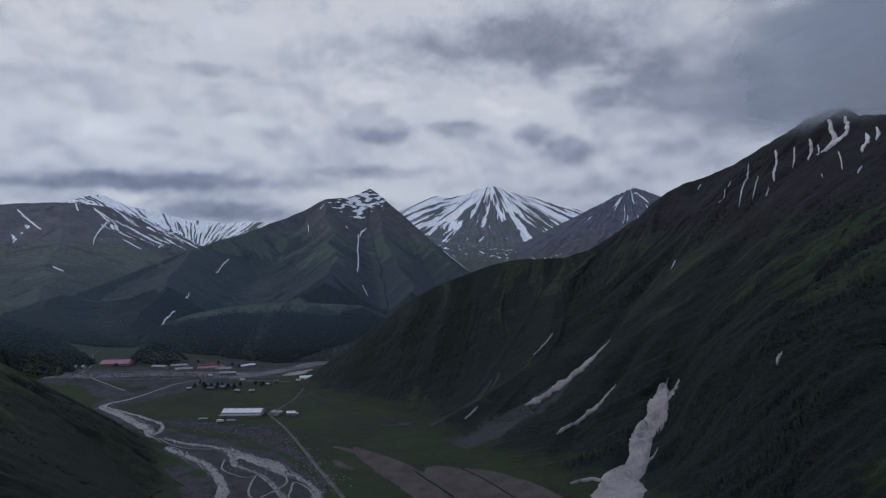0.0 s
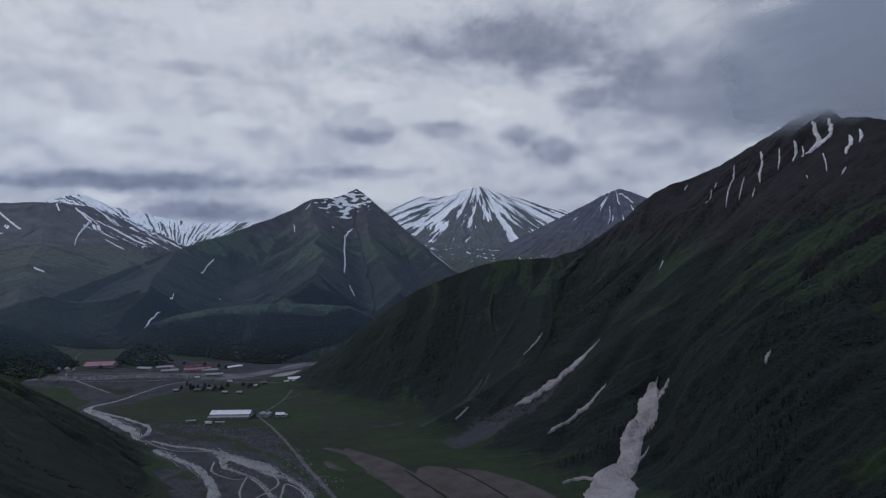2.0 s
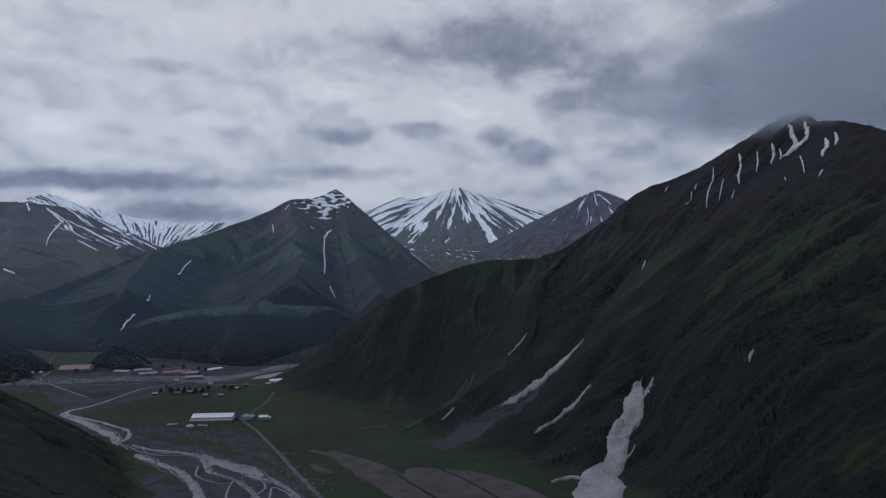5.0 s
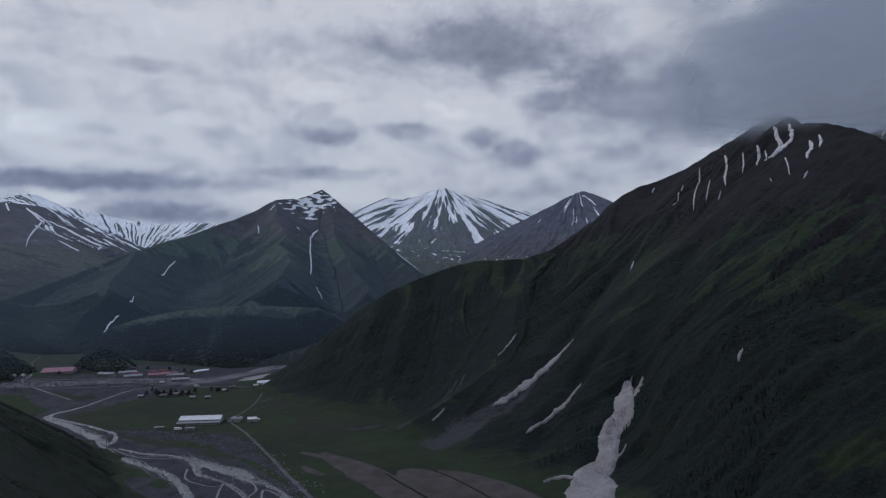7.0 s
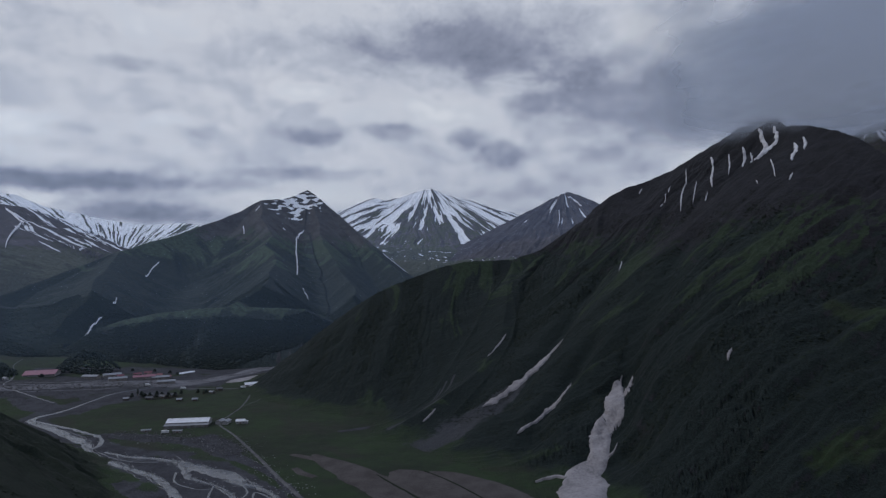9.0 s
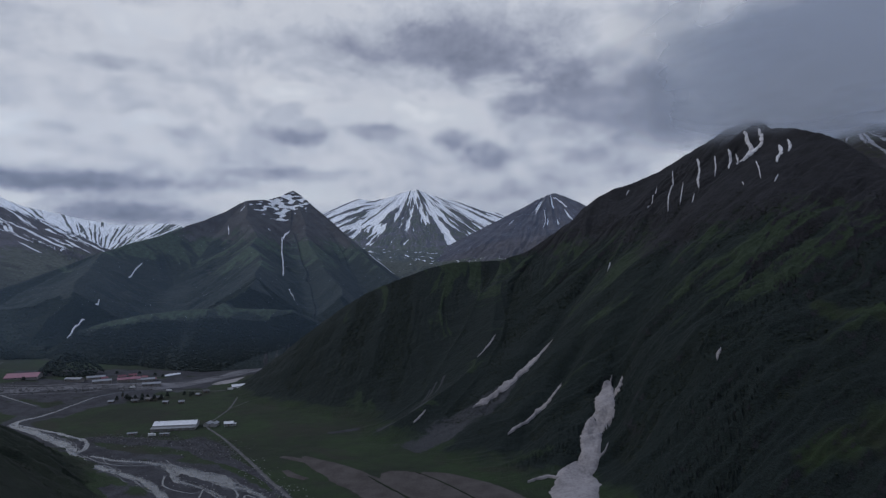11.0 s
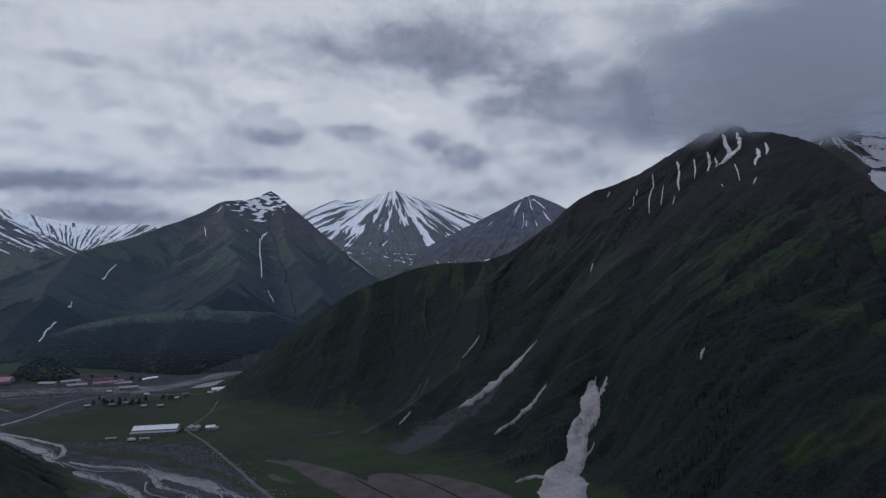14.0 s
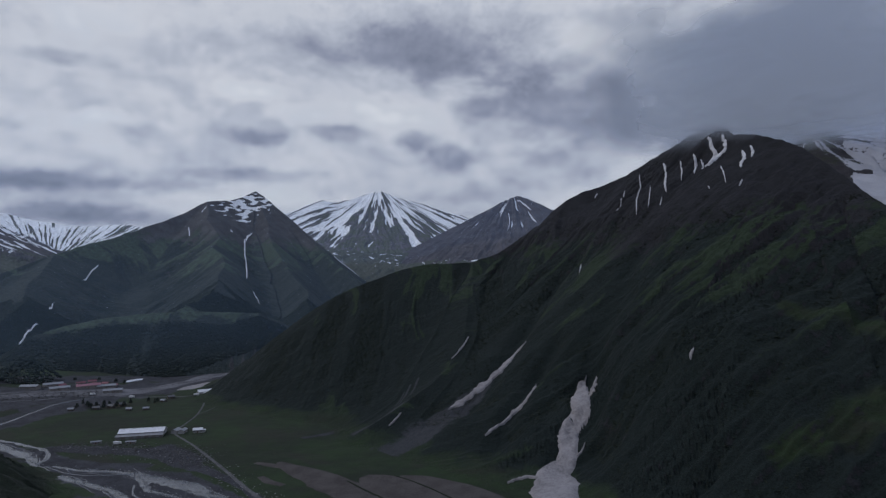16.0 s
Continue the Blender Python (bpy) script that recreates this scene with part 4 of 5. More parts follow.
snow_strip(right_height, [(204, 548, 3.1), (201, 545, 6.8), (196, 541, 15.8), (184, 519, 21.0), (174, 500, 19.0), (169, 497, 18.9), (160, 488, 20.6), (153, 475, 21.1), (145, 463, 22.6), (134, 453, 36.0), (123, 425, 39.3), (113, 405, 39.1)], "broad dirty tongue of old avalanche snow filling a gully")
snow_strip(right_height, [(210, 539, 3.1), (203, 529, 6.0), (192, 511, 8.1)], "forked tip of an old avalanche snow tongue")
snow_strip(right_height, [(94, 452, 2.0), (103, 455, 3.9), (113, 455, 4.0), (120, 451, 4.9)], "small arm of dirty snow beside the avalanche tongue")
snow_strip(right_height, [(156, 465, 3.1), (162, 467, 2.6), (166, 470, 1.1)], "small hook of snow beside the avalanche tongue")
snow_strip(right_height, [(182, 657, 2.9), (171, 658, 5.7), (155, 649, 7.8), (136, 638, 8.3), (118, 629, 8.8), (99, 620, 8.0), (82, 612, 3.3)], "long narrow avalanche snow streak in a gully")
snow_strip(right_height, [(167, 586, 3.2), (154, 567, 6.8), (143, 560, 7.9), (134, 557, 4.2), (116, 545, 2.4), (100, 537, 2.9)], "short slanting streak of old snow")
snow_strip(right_height, [(133, 729, 2.4), (122, 713, 3.8), (113, 703, 3.0), (104, 698, 3.0)], "thin crooked streak of snow on dark scrub")
snow_strip(right_height, [(36, 629, 2.0), (29, 623, 3.3), (22, 617, 2.0)], "thin snow streak by the cliff foot")
snow_strip(right_height, [(433, 840, 3.0), (403, 786, 4.7), (382, 760, 4.5), (355, 713, 2.5)], "thin vertical snow streak below the rocky crest")
snow_strip(right_height, [(407, 766, 2.8), (382, 727, 3.5), (370, 711, 1.7)], "thin vertical snow streak below the rocky crest")
snow_strip(right_height, [(446, 795, 2.9), (431, 765, 4.6), (405, 726, 5.3), (394, 706, 2.6)], "thin vertical snow streak below the rocky crest")
snow_strip(right_height, [(401, 827, 2.9), (373, 787, 3.7), (358, 773, 1.8)], "thin vertical snow streak below the rocky crest")
snow_strip(right_height, [(451, 760, 3.7), (432, 728, 4.5), (420, 712, 2.6)], "thin vertical snow streak below the rocky crest")
snow_strip(right_height, [(462, 745, 3.7), (451, 724, 5.4), (431, 699, 2.6)], "thin vertical snow streak below the rocky crest")
snow_strip(right_height, [(462, 729, 2.7), (443, 697, 3.5), (438, 694, 1.7)], "thin vertical snow streak below the rocky crest")
snow_strip(right_height, [(489, 749, 4.7), (481, 731, 7.4), (467, 705, 8.9), (450, 693, 7.9), (443, 694, 3.5)], "branching snow field under the summit")
snow_strip(right_height, [(498, 732, 5.6), (489, 713, 7.3), (478, 702, 7.2), (468, 701, 8.0), (456, 693, 3.5)], "branching snow field under the summit")
snow_strip(right_height, [(488, 664, 3.5), (476, 646, 5.1), (466, 636, 2.5)], "thin vertical snow streak below the rocky crest")
snow_strip(right_height, [(476, 665, 4.3), (465, 647, 7.6), (454, 639, 6.6), (447, 632, 2.5)], "thin vertical snow streak below the rocky crest")
snow_strip(right_height, [(441, 660, 2.5), (429, 638, 3.3), (420, 623, 1.6)], "thin vertical snow streak below the rocky crest")
snow_strip(right_height, [(431, 610, 2.4), (425, 604, 3.9), (419, 600, 1.5)], "thin vertical snow streak below the rocky crest")
snow_strip(right_height, [(408, 640, 1.6), (406, 634, 2.4)], "thin vertical snow streak below the rocky crest")
snow_strip(right_height, [(388, 707, 1.7), (380, 697, 3.4), (376, 693, 1.7)], "thin vertical snow streak below the rocky crest")
snow_strip(right_height, [(382, 879, 2.0), (378, 877, 4.0), (375, 874, 2.0)], "thin vertical snow streak below the rocky crest")
snow_strip(right_height, [(281, 724, 2.5), (269, 701, 2.4), (263, 691, 1.6)], "thin vertical snow streak below the rocky crest")
snow_strip(right_height, [(247, 440, 2.7), (242, 436, 4.7), (239, 433, 3.1)], "small pale patch of old snow on the dark slope")
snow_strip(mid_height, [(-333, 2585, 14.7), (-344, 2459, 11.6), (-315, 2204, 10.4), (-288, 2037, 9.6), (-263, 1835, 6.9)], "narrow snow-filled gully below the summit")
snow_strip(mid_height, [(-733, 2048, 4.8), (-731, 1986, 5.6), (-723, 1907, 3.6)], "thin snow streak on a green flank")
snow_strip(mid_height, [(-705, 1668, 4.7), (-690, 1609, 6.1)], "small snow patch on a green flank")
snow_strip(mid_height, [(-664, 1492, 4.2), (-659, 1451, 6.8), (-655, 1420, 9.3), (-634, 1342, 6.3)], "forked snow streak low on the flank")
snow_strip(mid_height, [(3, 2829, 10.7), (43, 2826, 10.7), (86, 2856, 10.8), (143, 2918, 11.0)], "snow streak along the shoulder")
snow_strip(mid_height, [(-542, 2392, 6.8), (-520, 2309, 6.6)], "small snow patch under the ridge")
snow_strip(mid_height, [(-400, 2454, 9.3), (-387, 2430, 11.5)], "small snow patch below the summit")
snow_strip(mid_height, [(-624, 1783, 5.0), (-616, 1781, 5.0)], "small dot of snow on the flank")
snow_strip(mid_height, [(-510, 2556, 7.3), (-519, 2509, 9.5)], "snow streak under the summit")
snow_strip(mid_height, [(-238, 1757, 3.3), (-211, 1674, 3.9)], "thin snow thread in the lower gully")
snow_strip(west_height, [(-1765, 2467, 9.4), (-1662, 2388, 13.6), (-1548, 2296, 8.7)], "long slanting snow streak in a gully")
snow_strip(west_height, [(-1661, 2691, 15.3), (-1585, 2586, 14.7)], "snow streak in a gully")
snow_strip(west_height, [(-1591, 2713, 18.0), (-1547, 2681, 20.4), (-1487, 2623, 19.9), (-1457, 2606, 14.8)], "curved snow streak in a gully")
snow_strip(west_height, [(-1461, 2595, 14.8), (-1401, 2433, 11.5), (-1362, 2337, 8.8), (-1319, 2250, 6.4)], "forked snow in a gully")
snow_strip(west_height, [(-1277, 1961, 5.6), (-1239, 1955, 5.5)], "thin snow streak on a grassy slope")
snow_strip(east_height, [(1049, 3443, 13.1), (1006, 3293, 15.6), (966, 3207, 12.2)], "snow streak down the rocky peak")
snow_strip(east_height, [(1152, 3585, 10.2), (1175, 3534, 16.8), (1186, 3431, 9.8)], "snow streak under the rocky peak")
ribbon("snow_patch", [(-252, 950, 8), (-236, 965, 30), (-218, 985, 38), (-200, 1010, 34), (-186, 1035, 14)], flat_floor, M_SNOW, 0.7, 0.5, 0.5, 3.0, 7, 411, "flat remains of avalanche snow by the river", "snow patch", "", 1.0, True)
ribbon("snow_patch", [(-326, 1052, 4), (-336, 1036, 7), (-342, 1020, 5)], flat_floor, M_SNOW_HIGH, 1.2, 0.5, 0.3, 2.0, 5, 413, "small tongue of snow at the forest foot", "snow patch", "", 1.0, True)


# ---- scrub and woods ----
def tufts_mesh(name, spots, sizes, mat, tall=1.0, seed=0):
    """Many small leafy clumps as one mesh: each a rough crown of eight facets with an uneven outline."""
    rng = np.random.default_rng(seed)
    base = np.array([(1, 0, 0.35), (0, 1, 0.3), (-1, 0, 0.35), (0, -1, 0.3), (0, 0, 1.0), (0, 0, -0.5)])
    tri = np.array([(0, 1, 4), (1, 2, 4), (2, 3, 4), (3, 0, 4), (1, 0, 5), (2, 1, 5), (3, 2, 5), (0, 3, 5)])
    k = len(spots)
    turn = rng.uniform(0, np.pi, k)
    jag = rng.uniform(0.6, 1.35, (k, 6, 1))
    v = base[None] * jag * sizes[:, None, None]
    v[..., 2] *= tall
    c, s = np.cos(turn)[:, None], np.sin(turn)[:, None]
    out = np.stack([v[..., 0] * c - v[..., 1] * s, v[..., 0] * s + v[..., 1] * c, v[..., 2]], -1) + spots[:, None]
    faces = (tri[None] + 6 * np.arange(k)[:, None, None]).reshape(-1, 3)
    mesh = bpy.data.meshes.new(name)
    mesh.vertices.add(k * 6)
    mesh.vertices.foreach_set("co", out.astype(np.float32).ravel())
    mesh.loops.add(faces.size)
    mesh.loops.foreach_set("vertex_index", faces.ravel())
    mesh.polygons.add(len(faces))
    mesh.polygons.foreach_set("loop_start", np.arange(0, faces.size, 3))
    mesh.update(calc_edges=True)
    mesh.materials.append(mat)
    return new(name, mesh)


def scrub_on(name, surface, box, count, low, high, size, share, mat, tall, seed, words, patch=60.0, avoid=(), rise=30.0):
    """Clumps spread over a slope between two heights, denser in patches and in the gullies."""
    rng = np.random.default_rng(seed)
    x, y = rng.uniform(box[0], box[1], count), rng.uniform(box[2], box[3], count)
    z, deep = surface(x, y)
    thick = 0.5 + 0.55 * fbm(x / patch, y / patch, 4, seed) + 2.0 * (deep - 0.62)
    keep = (z > floor_height(x, y) + 0.5) & (z > low) & (z < high + rise * fbm(x / (rise + 20), y / (rise + 20), 3, seed + 5)) & (thick > rng.uniform(0, 1, count) * 0.5 + 1 - share)
    for points in avoid:
        keep &= line_distance(x, y, points) > 1.1
    x, y, z = x[keep], y[keep], z[keep]
    sizes = size * rng.uniform(0.5, 1.5, len(x))
    ob = tufts_mesh(name, np.stack([x, y, z], 1), sizes, mat, tall, seed)
    return tagged(ob, words, "scrub", kind="stuff")


def leaf_material(name, dark, light):
    mat, n = material(name)
    shade = n.add("ShaderNodeNewGeometry").outputs["Random Per Island"]
    at = place_of(n)
    finish(n, n.mix(n.math("ADD", n.math("MULTIPLY", shade, 0.6), n.math("MULTIPLY", n.noise(at, 0.03, 3), 0.4)), dark, light), 0.9, n.noise(at, 2.0, 3), 0.4, 0.5, specular=0.12)
    return mat


M_SCRUB = leaf_material("scrub_leaves", (0.0135, 0.0180, 0.0145), (0.024, 0.031, 0.019))
M_WOOD = leaf_material("wood_leaves", (0.025, 0.033, 0.031), (0.031, 0.041, 0.037))
SNOW_LINES = [[(x, y, w) for x, y, w in cut] for cut in RIGHT_CUTS] + [[(240, 346, 16), (275, 340, 26), (316, 338, 32), (370, 330, 34)], [(325, 432, 10), (345, 404, 20), (357, 378, 22)]]
scrub_on("scrub", right_height, (-180, 470, 330, 960), 120000, 14, 250, 0.9, 0.58, M_SCRUB, 0.35, 5, "dark leafy scrub covering the steep mountain flank", 45.0, SNOW_LINES)
scrub_on("scrub", hill_height, (-420, 0, 180, 640), 16000, 2, 170, 1.0, 0.45, M_SCRUB, 0.8, 6, "low dark scrub on the grassy hillside", 35.0)
scrub_on("wood", mid_height, (-1000, 60, 1040, 1620), 150000, 4, 165, 2.2, 1.45, M_WOOD, 0.6, 7, "dark woods on the lower mountain flank", 110.0, [[(-520, 1215, 70), (-380, 1245, 90), (-240, 1275, 100), (-150, 1300, 70)], [(-240, 1080, 50), (-190, 1110, 60), (-140, 1150, 60)]], 90.0)
scrub_on("wood", bluff_height, (-760, -430, 780, 1020), 30000, 3, 140, 1.7, 1.2, M_WOOD, 1.2, 8, "dark bushes on the bluff", 40.0)


# ---- clouds that cling to the tops ----
def cloud_bank(name, words, centre, turn, width, height, depth, layers, seed, dense=1.0, tint=(0.42, 0.44, 0.49)):
    """A bank of cloud as a stack of thin curved veils one behind the other, ragged below and at the ends."""
    mat, n = material(name + "_vapour")
    x, y, z = n.split(n.add("ShaderNodeTexCoord").outputs["Object"])
    at = n.join(n.math("DIVIDE", x, width), n.math("DIVIDE", y, depth * 3.0), n.math("DIVIDE", z, height))
    puff = n.noise(n.vec("ADD", n.scaled(at, 1.0), (seed * 1.7, seed * 0.3, 0.0)), 3.4, 3, 0.5, 0.3)
    px, py, pz = n.split(at)
    end = n.ramp(n.math("ADD", n.math("ABSOLUTE", px), n.math("MULTIPLY", n.math("SUBTRACT", puff, 0.5), 0.35)), 0.52, -0.05)
    foot = n.ramp(n.math("ADD", pz, n.math("MULTIPLY", n.math("SUBTRACT", puff, 0.5), 0.4)), -0.57, -0.32)
    head = n.ramp(n.math("ADD", pz, n.math("MULTIPLY", n.math("SUBTRACT", puff, 0.5), 0.7)), 0.48, 0.1)
    rim = n.math("MULTIPLY", n.ramp(n.math("ABSOLUTE", px), 0.56, 0.36), n.ramp(n.math("ABSOLUTE", pz), 0.56, 0.40))
    body = n.math("MULTIPLY", n.math("MULTIPLY", n.math("MULTIPLY", end, foot), head), rim)
    alpha = n.math("MULTIPLY", body, dense / layers * 2.0, clamp=True)
    diffuse, through_light, clear, both, out = (n.add(k) for k in ("ShaderNodeBsdfDiffuse", "ShaderNodeBsdfTranslucent", "ShaderNodeBsdfTransparent", "ShaderNodeMixShader", "ShaderNodeMixShader"))
    diffuse.inputs[0].default_value = through_light.inputs[0].default_value = (*tint, 1)
    both.inputs[0].default_value = 0.5
    n.plug(diffuse.outputs[0], both.inputs[1])
    n.plug(through_light.outputs[0], both.inputs[2])
    n.plug(alpha, out.inputs[0])
    n.plug(clear.outputs[0], out.inputs[1])
    n.plug(both.outputs[0], out.inputs[2])
    n.plug(out.outputs[0], n.add("ShaderNodeOutputMaterial").inputs[0])
    bank = new(name)
    bank.matrix_basis = pose(*centre, 0, 0, turn)
    for k in range(layers):
        bm = bmesh.new()
        grid = []
        off = (k / max(1, layers - 1) - 0.5) * depth
        for i in range(25):
            u = i / 24 - 0.5
            column = []
            for j in range(9):
                v = j / 8 - 0.5
                sag = 0.35 * depth * (1 - 4 * u * u) * 0.4 + depth * 0.1 * math.sin(5 * u + 3 * v)
                column.append(bm.verts.new((u * width * 1.15, off - sag + v * depth * 0.3, v * height * 1.15)))
            grid.append(column)
        for i in range(24):
            for j in range(8):
                bm.faces.new((grid[i][j], grid[i + 1][j], grid[i + 1][j + 1], grid[i][j + 1]))
        veil = part("veil", bm, mat, bank)
        veil.data.polygons.foreach_set("use_smooth", np.ones(len(veil.data.polygons), bool))
        veil.visible_shadow = False
    return tagged(bank, words, "cloud")


cloud_bank("cloud_bank", "grey cloud bank hiding the rocky summit", (590, 700, 462), -36.0, 640, 240, 110, 3, 3, 1.7, (0.535, 0.583, 0.675))
cloud_bank("cloud_bank", "grey cloud lying over the snowy mountain behind the ridge", (780, 800, 468), -42.0, 560, 200, 50, 2, 5, 1.5, (0.5, 0.545, 0.64))


# Painted haze: blue sheets between near and far mountains, one curved veil per gap.
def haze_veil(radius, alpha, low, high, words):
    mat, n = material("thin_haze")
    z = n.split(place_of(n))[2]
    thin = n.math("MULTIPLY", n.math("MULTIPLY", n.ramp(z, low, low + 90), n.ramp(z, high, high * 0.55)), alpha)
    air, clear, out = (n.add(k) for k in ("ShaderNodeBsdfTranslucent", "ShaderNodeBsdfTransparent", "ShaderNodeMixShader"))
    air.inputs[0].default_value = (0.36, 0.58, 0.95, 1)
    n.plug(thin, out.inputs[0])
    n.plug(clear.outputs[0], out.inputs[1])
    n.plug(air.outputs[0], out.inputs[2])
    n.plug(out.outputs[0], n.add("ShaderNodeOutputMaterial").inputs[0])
    bm = bmesh.new()
    rows = []
    for i in range(49):
        a = radians(-75 + 130 * i / 48)
        rows.append([bm.verts.new((radius * math.sin(a), radius * math.cos(a), high * j / 6)) for j in range(7)])
    for i in range(48):
        for j in range(6):
            bm.faces.new((rows[i][j], rows[i + 1][j], rows[i + 1][j + 1], rows[i][j + 1]))
    ob = part("haze", bm, mat)
    ob.visible_shadow = False
    return tagged(ob, words, "haze", kind="structure")


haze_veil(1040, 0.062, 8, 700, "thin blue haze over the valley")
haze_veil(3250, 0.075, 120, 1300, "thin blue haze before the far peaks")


# ---- buildings, vehicles, trees and stones on the valley floor ----
def plain_material(name, colour, roughness=0.7, wear=0.25, scale=0.8, metallic=0.0):
    mat, n = material(name)
    at = place_of(n)
    stain = n.math("ADD", n.math("MULTIPLY", n.noise(at, scale * 0.3, 4, 0.6), 0.6), n.math("MULTIPLY", n.noise(at, scale * 2, 4, 0.6), 0.4))
    finish(n, n.mix(n.ramp(stain, 0.35, 0.68), colour, tuple(c * (1 - wear) for c in colour)), roughness, stain, 0.05, 0.3, metallic)
    return mat


M_WHITE_ROOF = plain_material("white_sheet_roof", (0.55, 0.56, 0.6), 0.5)
M_PALE_WALL = plain_material("pale_plaster", (0.3, 0.3, 0.31), 0.85)
M_GREY_WALL = plain_material("grey_block_wall", (0.2, 0.19, 0.19), 0.9)
M_DARK_WALL = plain_material("dark_stone_wall", (0.09, 0.085, 0.08), 0.9)
M_DARK_ROOF = plain_material("dark_sheet_roof", (0.085, 0.085, 0.092), 0.6)
M_RED_ROOF = plain_material("rust_red_roof", (0.15, 0.055, 0.07), 0.6)
M_PINK_ROOF = plain_material("faded_red_roof", (0.235, 0.115, 0.145), 0.65)
M_GREY_ROOF = plain_material("grey_sheet_roof", (0.17, 0.175, 0.19), 0.55)
M_PALE_ROOF = plain_material("pale_sheet_roof", (0.2, 0.21, 0.235), 0.5)
M_GLASS = plain_material("dark_window_glass", (0.03, 0.033, 0.04), 0.15, 0.1)
M_DOOR = plain_material("brown_door", (0.1, 0.065, 0.045), 0.7)
M_RUBBER = plain_material("tyre_rubber", (0.02, 0.02, 0.02), 0.9)
M_TRUCK = plain_material("white_vehicle_paint", (0.6, 0.6, 0.62), 0.35, 0.1)
M_STEEL = plain_material("grey_steel", (0.25, 0.25, 0.27), 0.5, 0.2, 1.0, 0.6)


def box(bm, x0, x1, y0, y1, z0, z1, bevel=0.0):
    v = [bm.verts.new(p) for p in ((x0, y0, z0), (x1, y0, z0), (x1, y1, z0), (x0, y1, z0), (x0, y0, z1), (x1, y0, z1), (x1, y1, z1), (x0, y1, z1))]
    faces = [bm.faces.new([v[i] for i in f]) for f in ((3, 2, 1, 0), (4, 5, 6, 7), (0, 1, 5, 4), (1, 2, 6, 5), (2, 3, 7, 6), (3, 0, 4, 7))]
    if bevel:
        edges = list({e for f in faces for e in f.edges})
        bmesh.ops.bevel(bm, geom=edges, offset=bevel, segments=1, affect="EDGES")
    return bm


def gable_body(length, width, wall, rise):
    """Walls with two gable ends."""
    bm = bmesh.new()
    h, w = length / 2, width / 2
    a = [bm.verts.new((x, y, z)) for x in (-h, h) for y, z in ((-w, -1.2), (w, -1.2), (w, wall), (0, wall + rise), (-w, wall))]
    for f in ((4, 3, 2, 1, 0), (5, 6, 7, 8, 9), (0, 1, 6, 5), (1, 2, 7, 6), (4, 0, 5, 9), (2, 3, 8, 7), (3, 4, 9, 8)):
        bm.faces.new([a[i] for i in f])
    return bm


def roof_slab(length, width, wall, rise, side, over=0.5, thick=0.22):
    """One slope of a gable roof, with its overhang and thickness."""
    bm = bmesh.new()
    h, w = length / 2 + over, width / 2
    low = wall - over * rise / w
    pts = [(-h, side * (w + over), low), (h, side * (w + over), low), (h, 0, wall + rise), (-h, 0, wall + rise)]
    bottom = [bm.verts.new((x, y, z + 0.03)) for x, y, z in pts]
    top = [bm.verts.new((x, y, z + thick)) for x, y, z in pts]
    bm.faces.new(top if side < 0 else top[::-1])
    bm.faces.new(bottom[::-1] if side < 0 else bottom)
    for i in range(4):
        j = (i + 1) % 4
        bm.faces.new((bottom[i], bottom[j], top[j], top[i]))
    bmesh.ops.recalc_face_normals(bm, faces=bm.faces)
    return bm


def add_openings(house, length, width, wall, count, door_at=0.0, height=1.2):
    """Framed windows along both long sides and a door."""
    for side in (-1, 1):
        for k in range(count):
            x = (k + 0.5) / count * length - length / 2
            if side < 0 and abs(x - door_at) < 1.2:
                continue
            y = side * (width / 2 + 0.03)
            frame_bm = box(bmesh.new(), x - 0.65, x + 0.65, y - 0.05, y + 0.05, wall * 0.4, wall * 0.4 + height)
            window = part("window", frame_bm, M_PALE_WALL, house)
            y2 = side * (width / 2 + 0.085)
            part("pane", box(bmesh.new(), x - 0.52, x + 0.52, y2 - 0.02, y2 + 0.02, wall * 0.4 + 0.12, wall * 0.4 + height - 0.12), M_GLASS, window)
    y = -(width / 2 + 0.04)
    part("door", box(bmesh.new(), door_at - 0.55, door_at + 0.55, y - 0.05, y + 0.05, 0.0, 2.1), M_DOOR, house)


def make_house(name, words, category, length, width, wall, rise, wall_mat, roof_mat, windows, group="", chimney=True):
    house = new(name)
    part("wall", gable_body(length, width, wall, rise), wall_mat, house)
    for side in (-1, 1):
        part("roof", roof_slab(length, width, wall, rise, side), roof_mat, house)
    part("ridge_cap", box(bmesh.new(), -length / 2 - 0.5, length / 2 + 0.5, -0.22, 0.22, wall + rise + 0.12, wall + rise + 0.3), roof_mat, house)
    add_openings(house, length, width, wall, windows)
    if chimney:
        part("chimney", box(bmesh.new(), length * 0.2, length * 0.2 + 0.6, 0.5, 1.1, wall, wall + rise + 0.9), M_GREY_WALL, house)
    return tagged(house, words, category, group)


def stand(x, y, turn=0.0):
    return pose(x, y, float(floor_height(np.array([float(x)]), np.array([float(y)]))[0]), 0, 0, turn)


def set_at(thing, spots):
    """Puts a thing at the first spot and copies of it at the others."""
    for x, y, turn in spots[1:]:
        copy_thing(thing, stand(x, y, turn))
    thing.matrix_basis = stand(*spots[0])


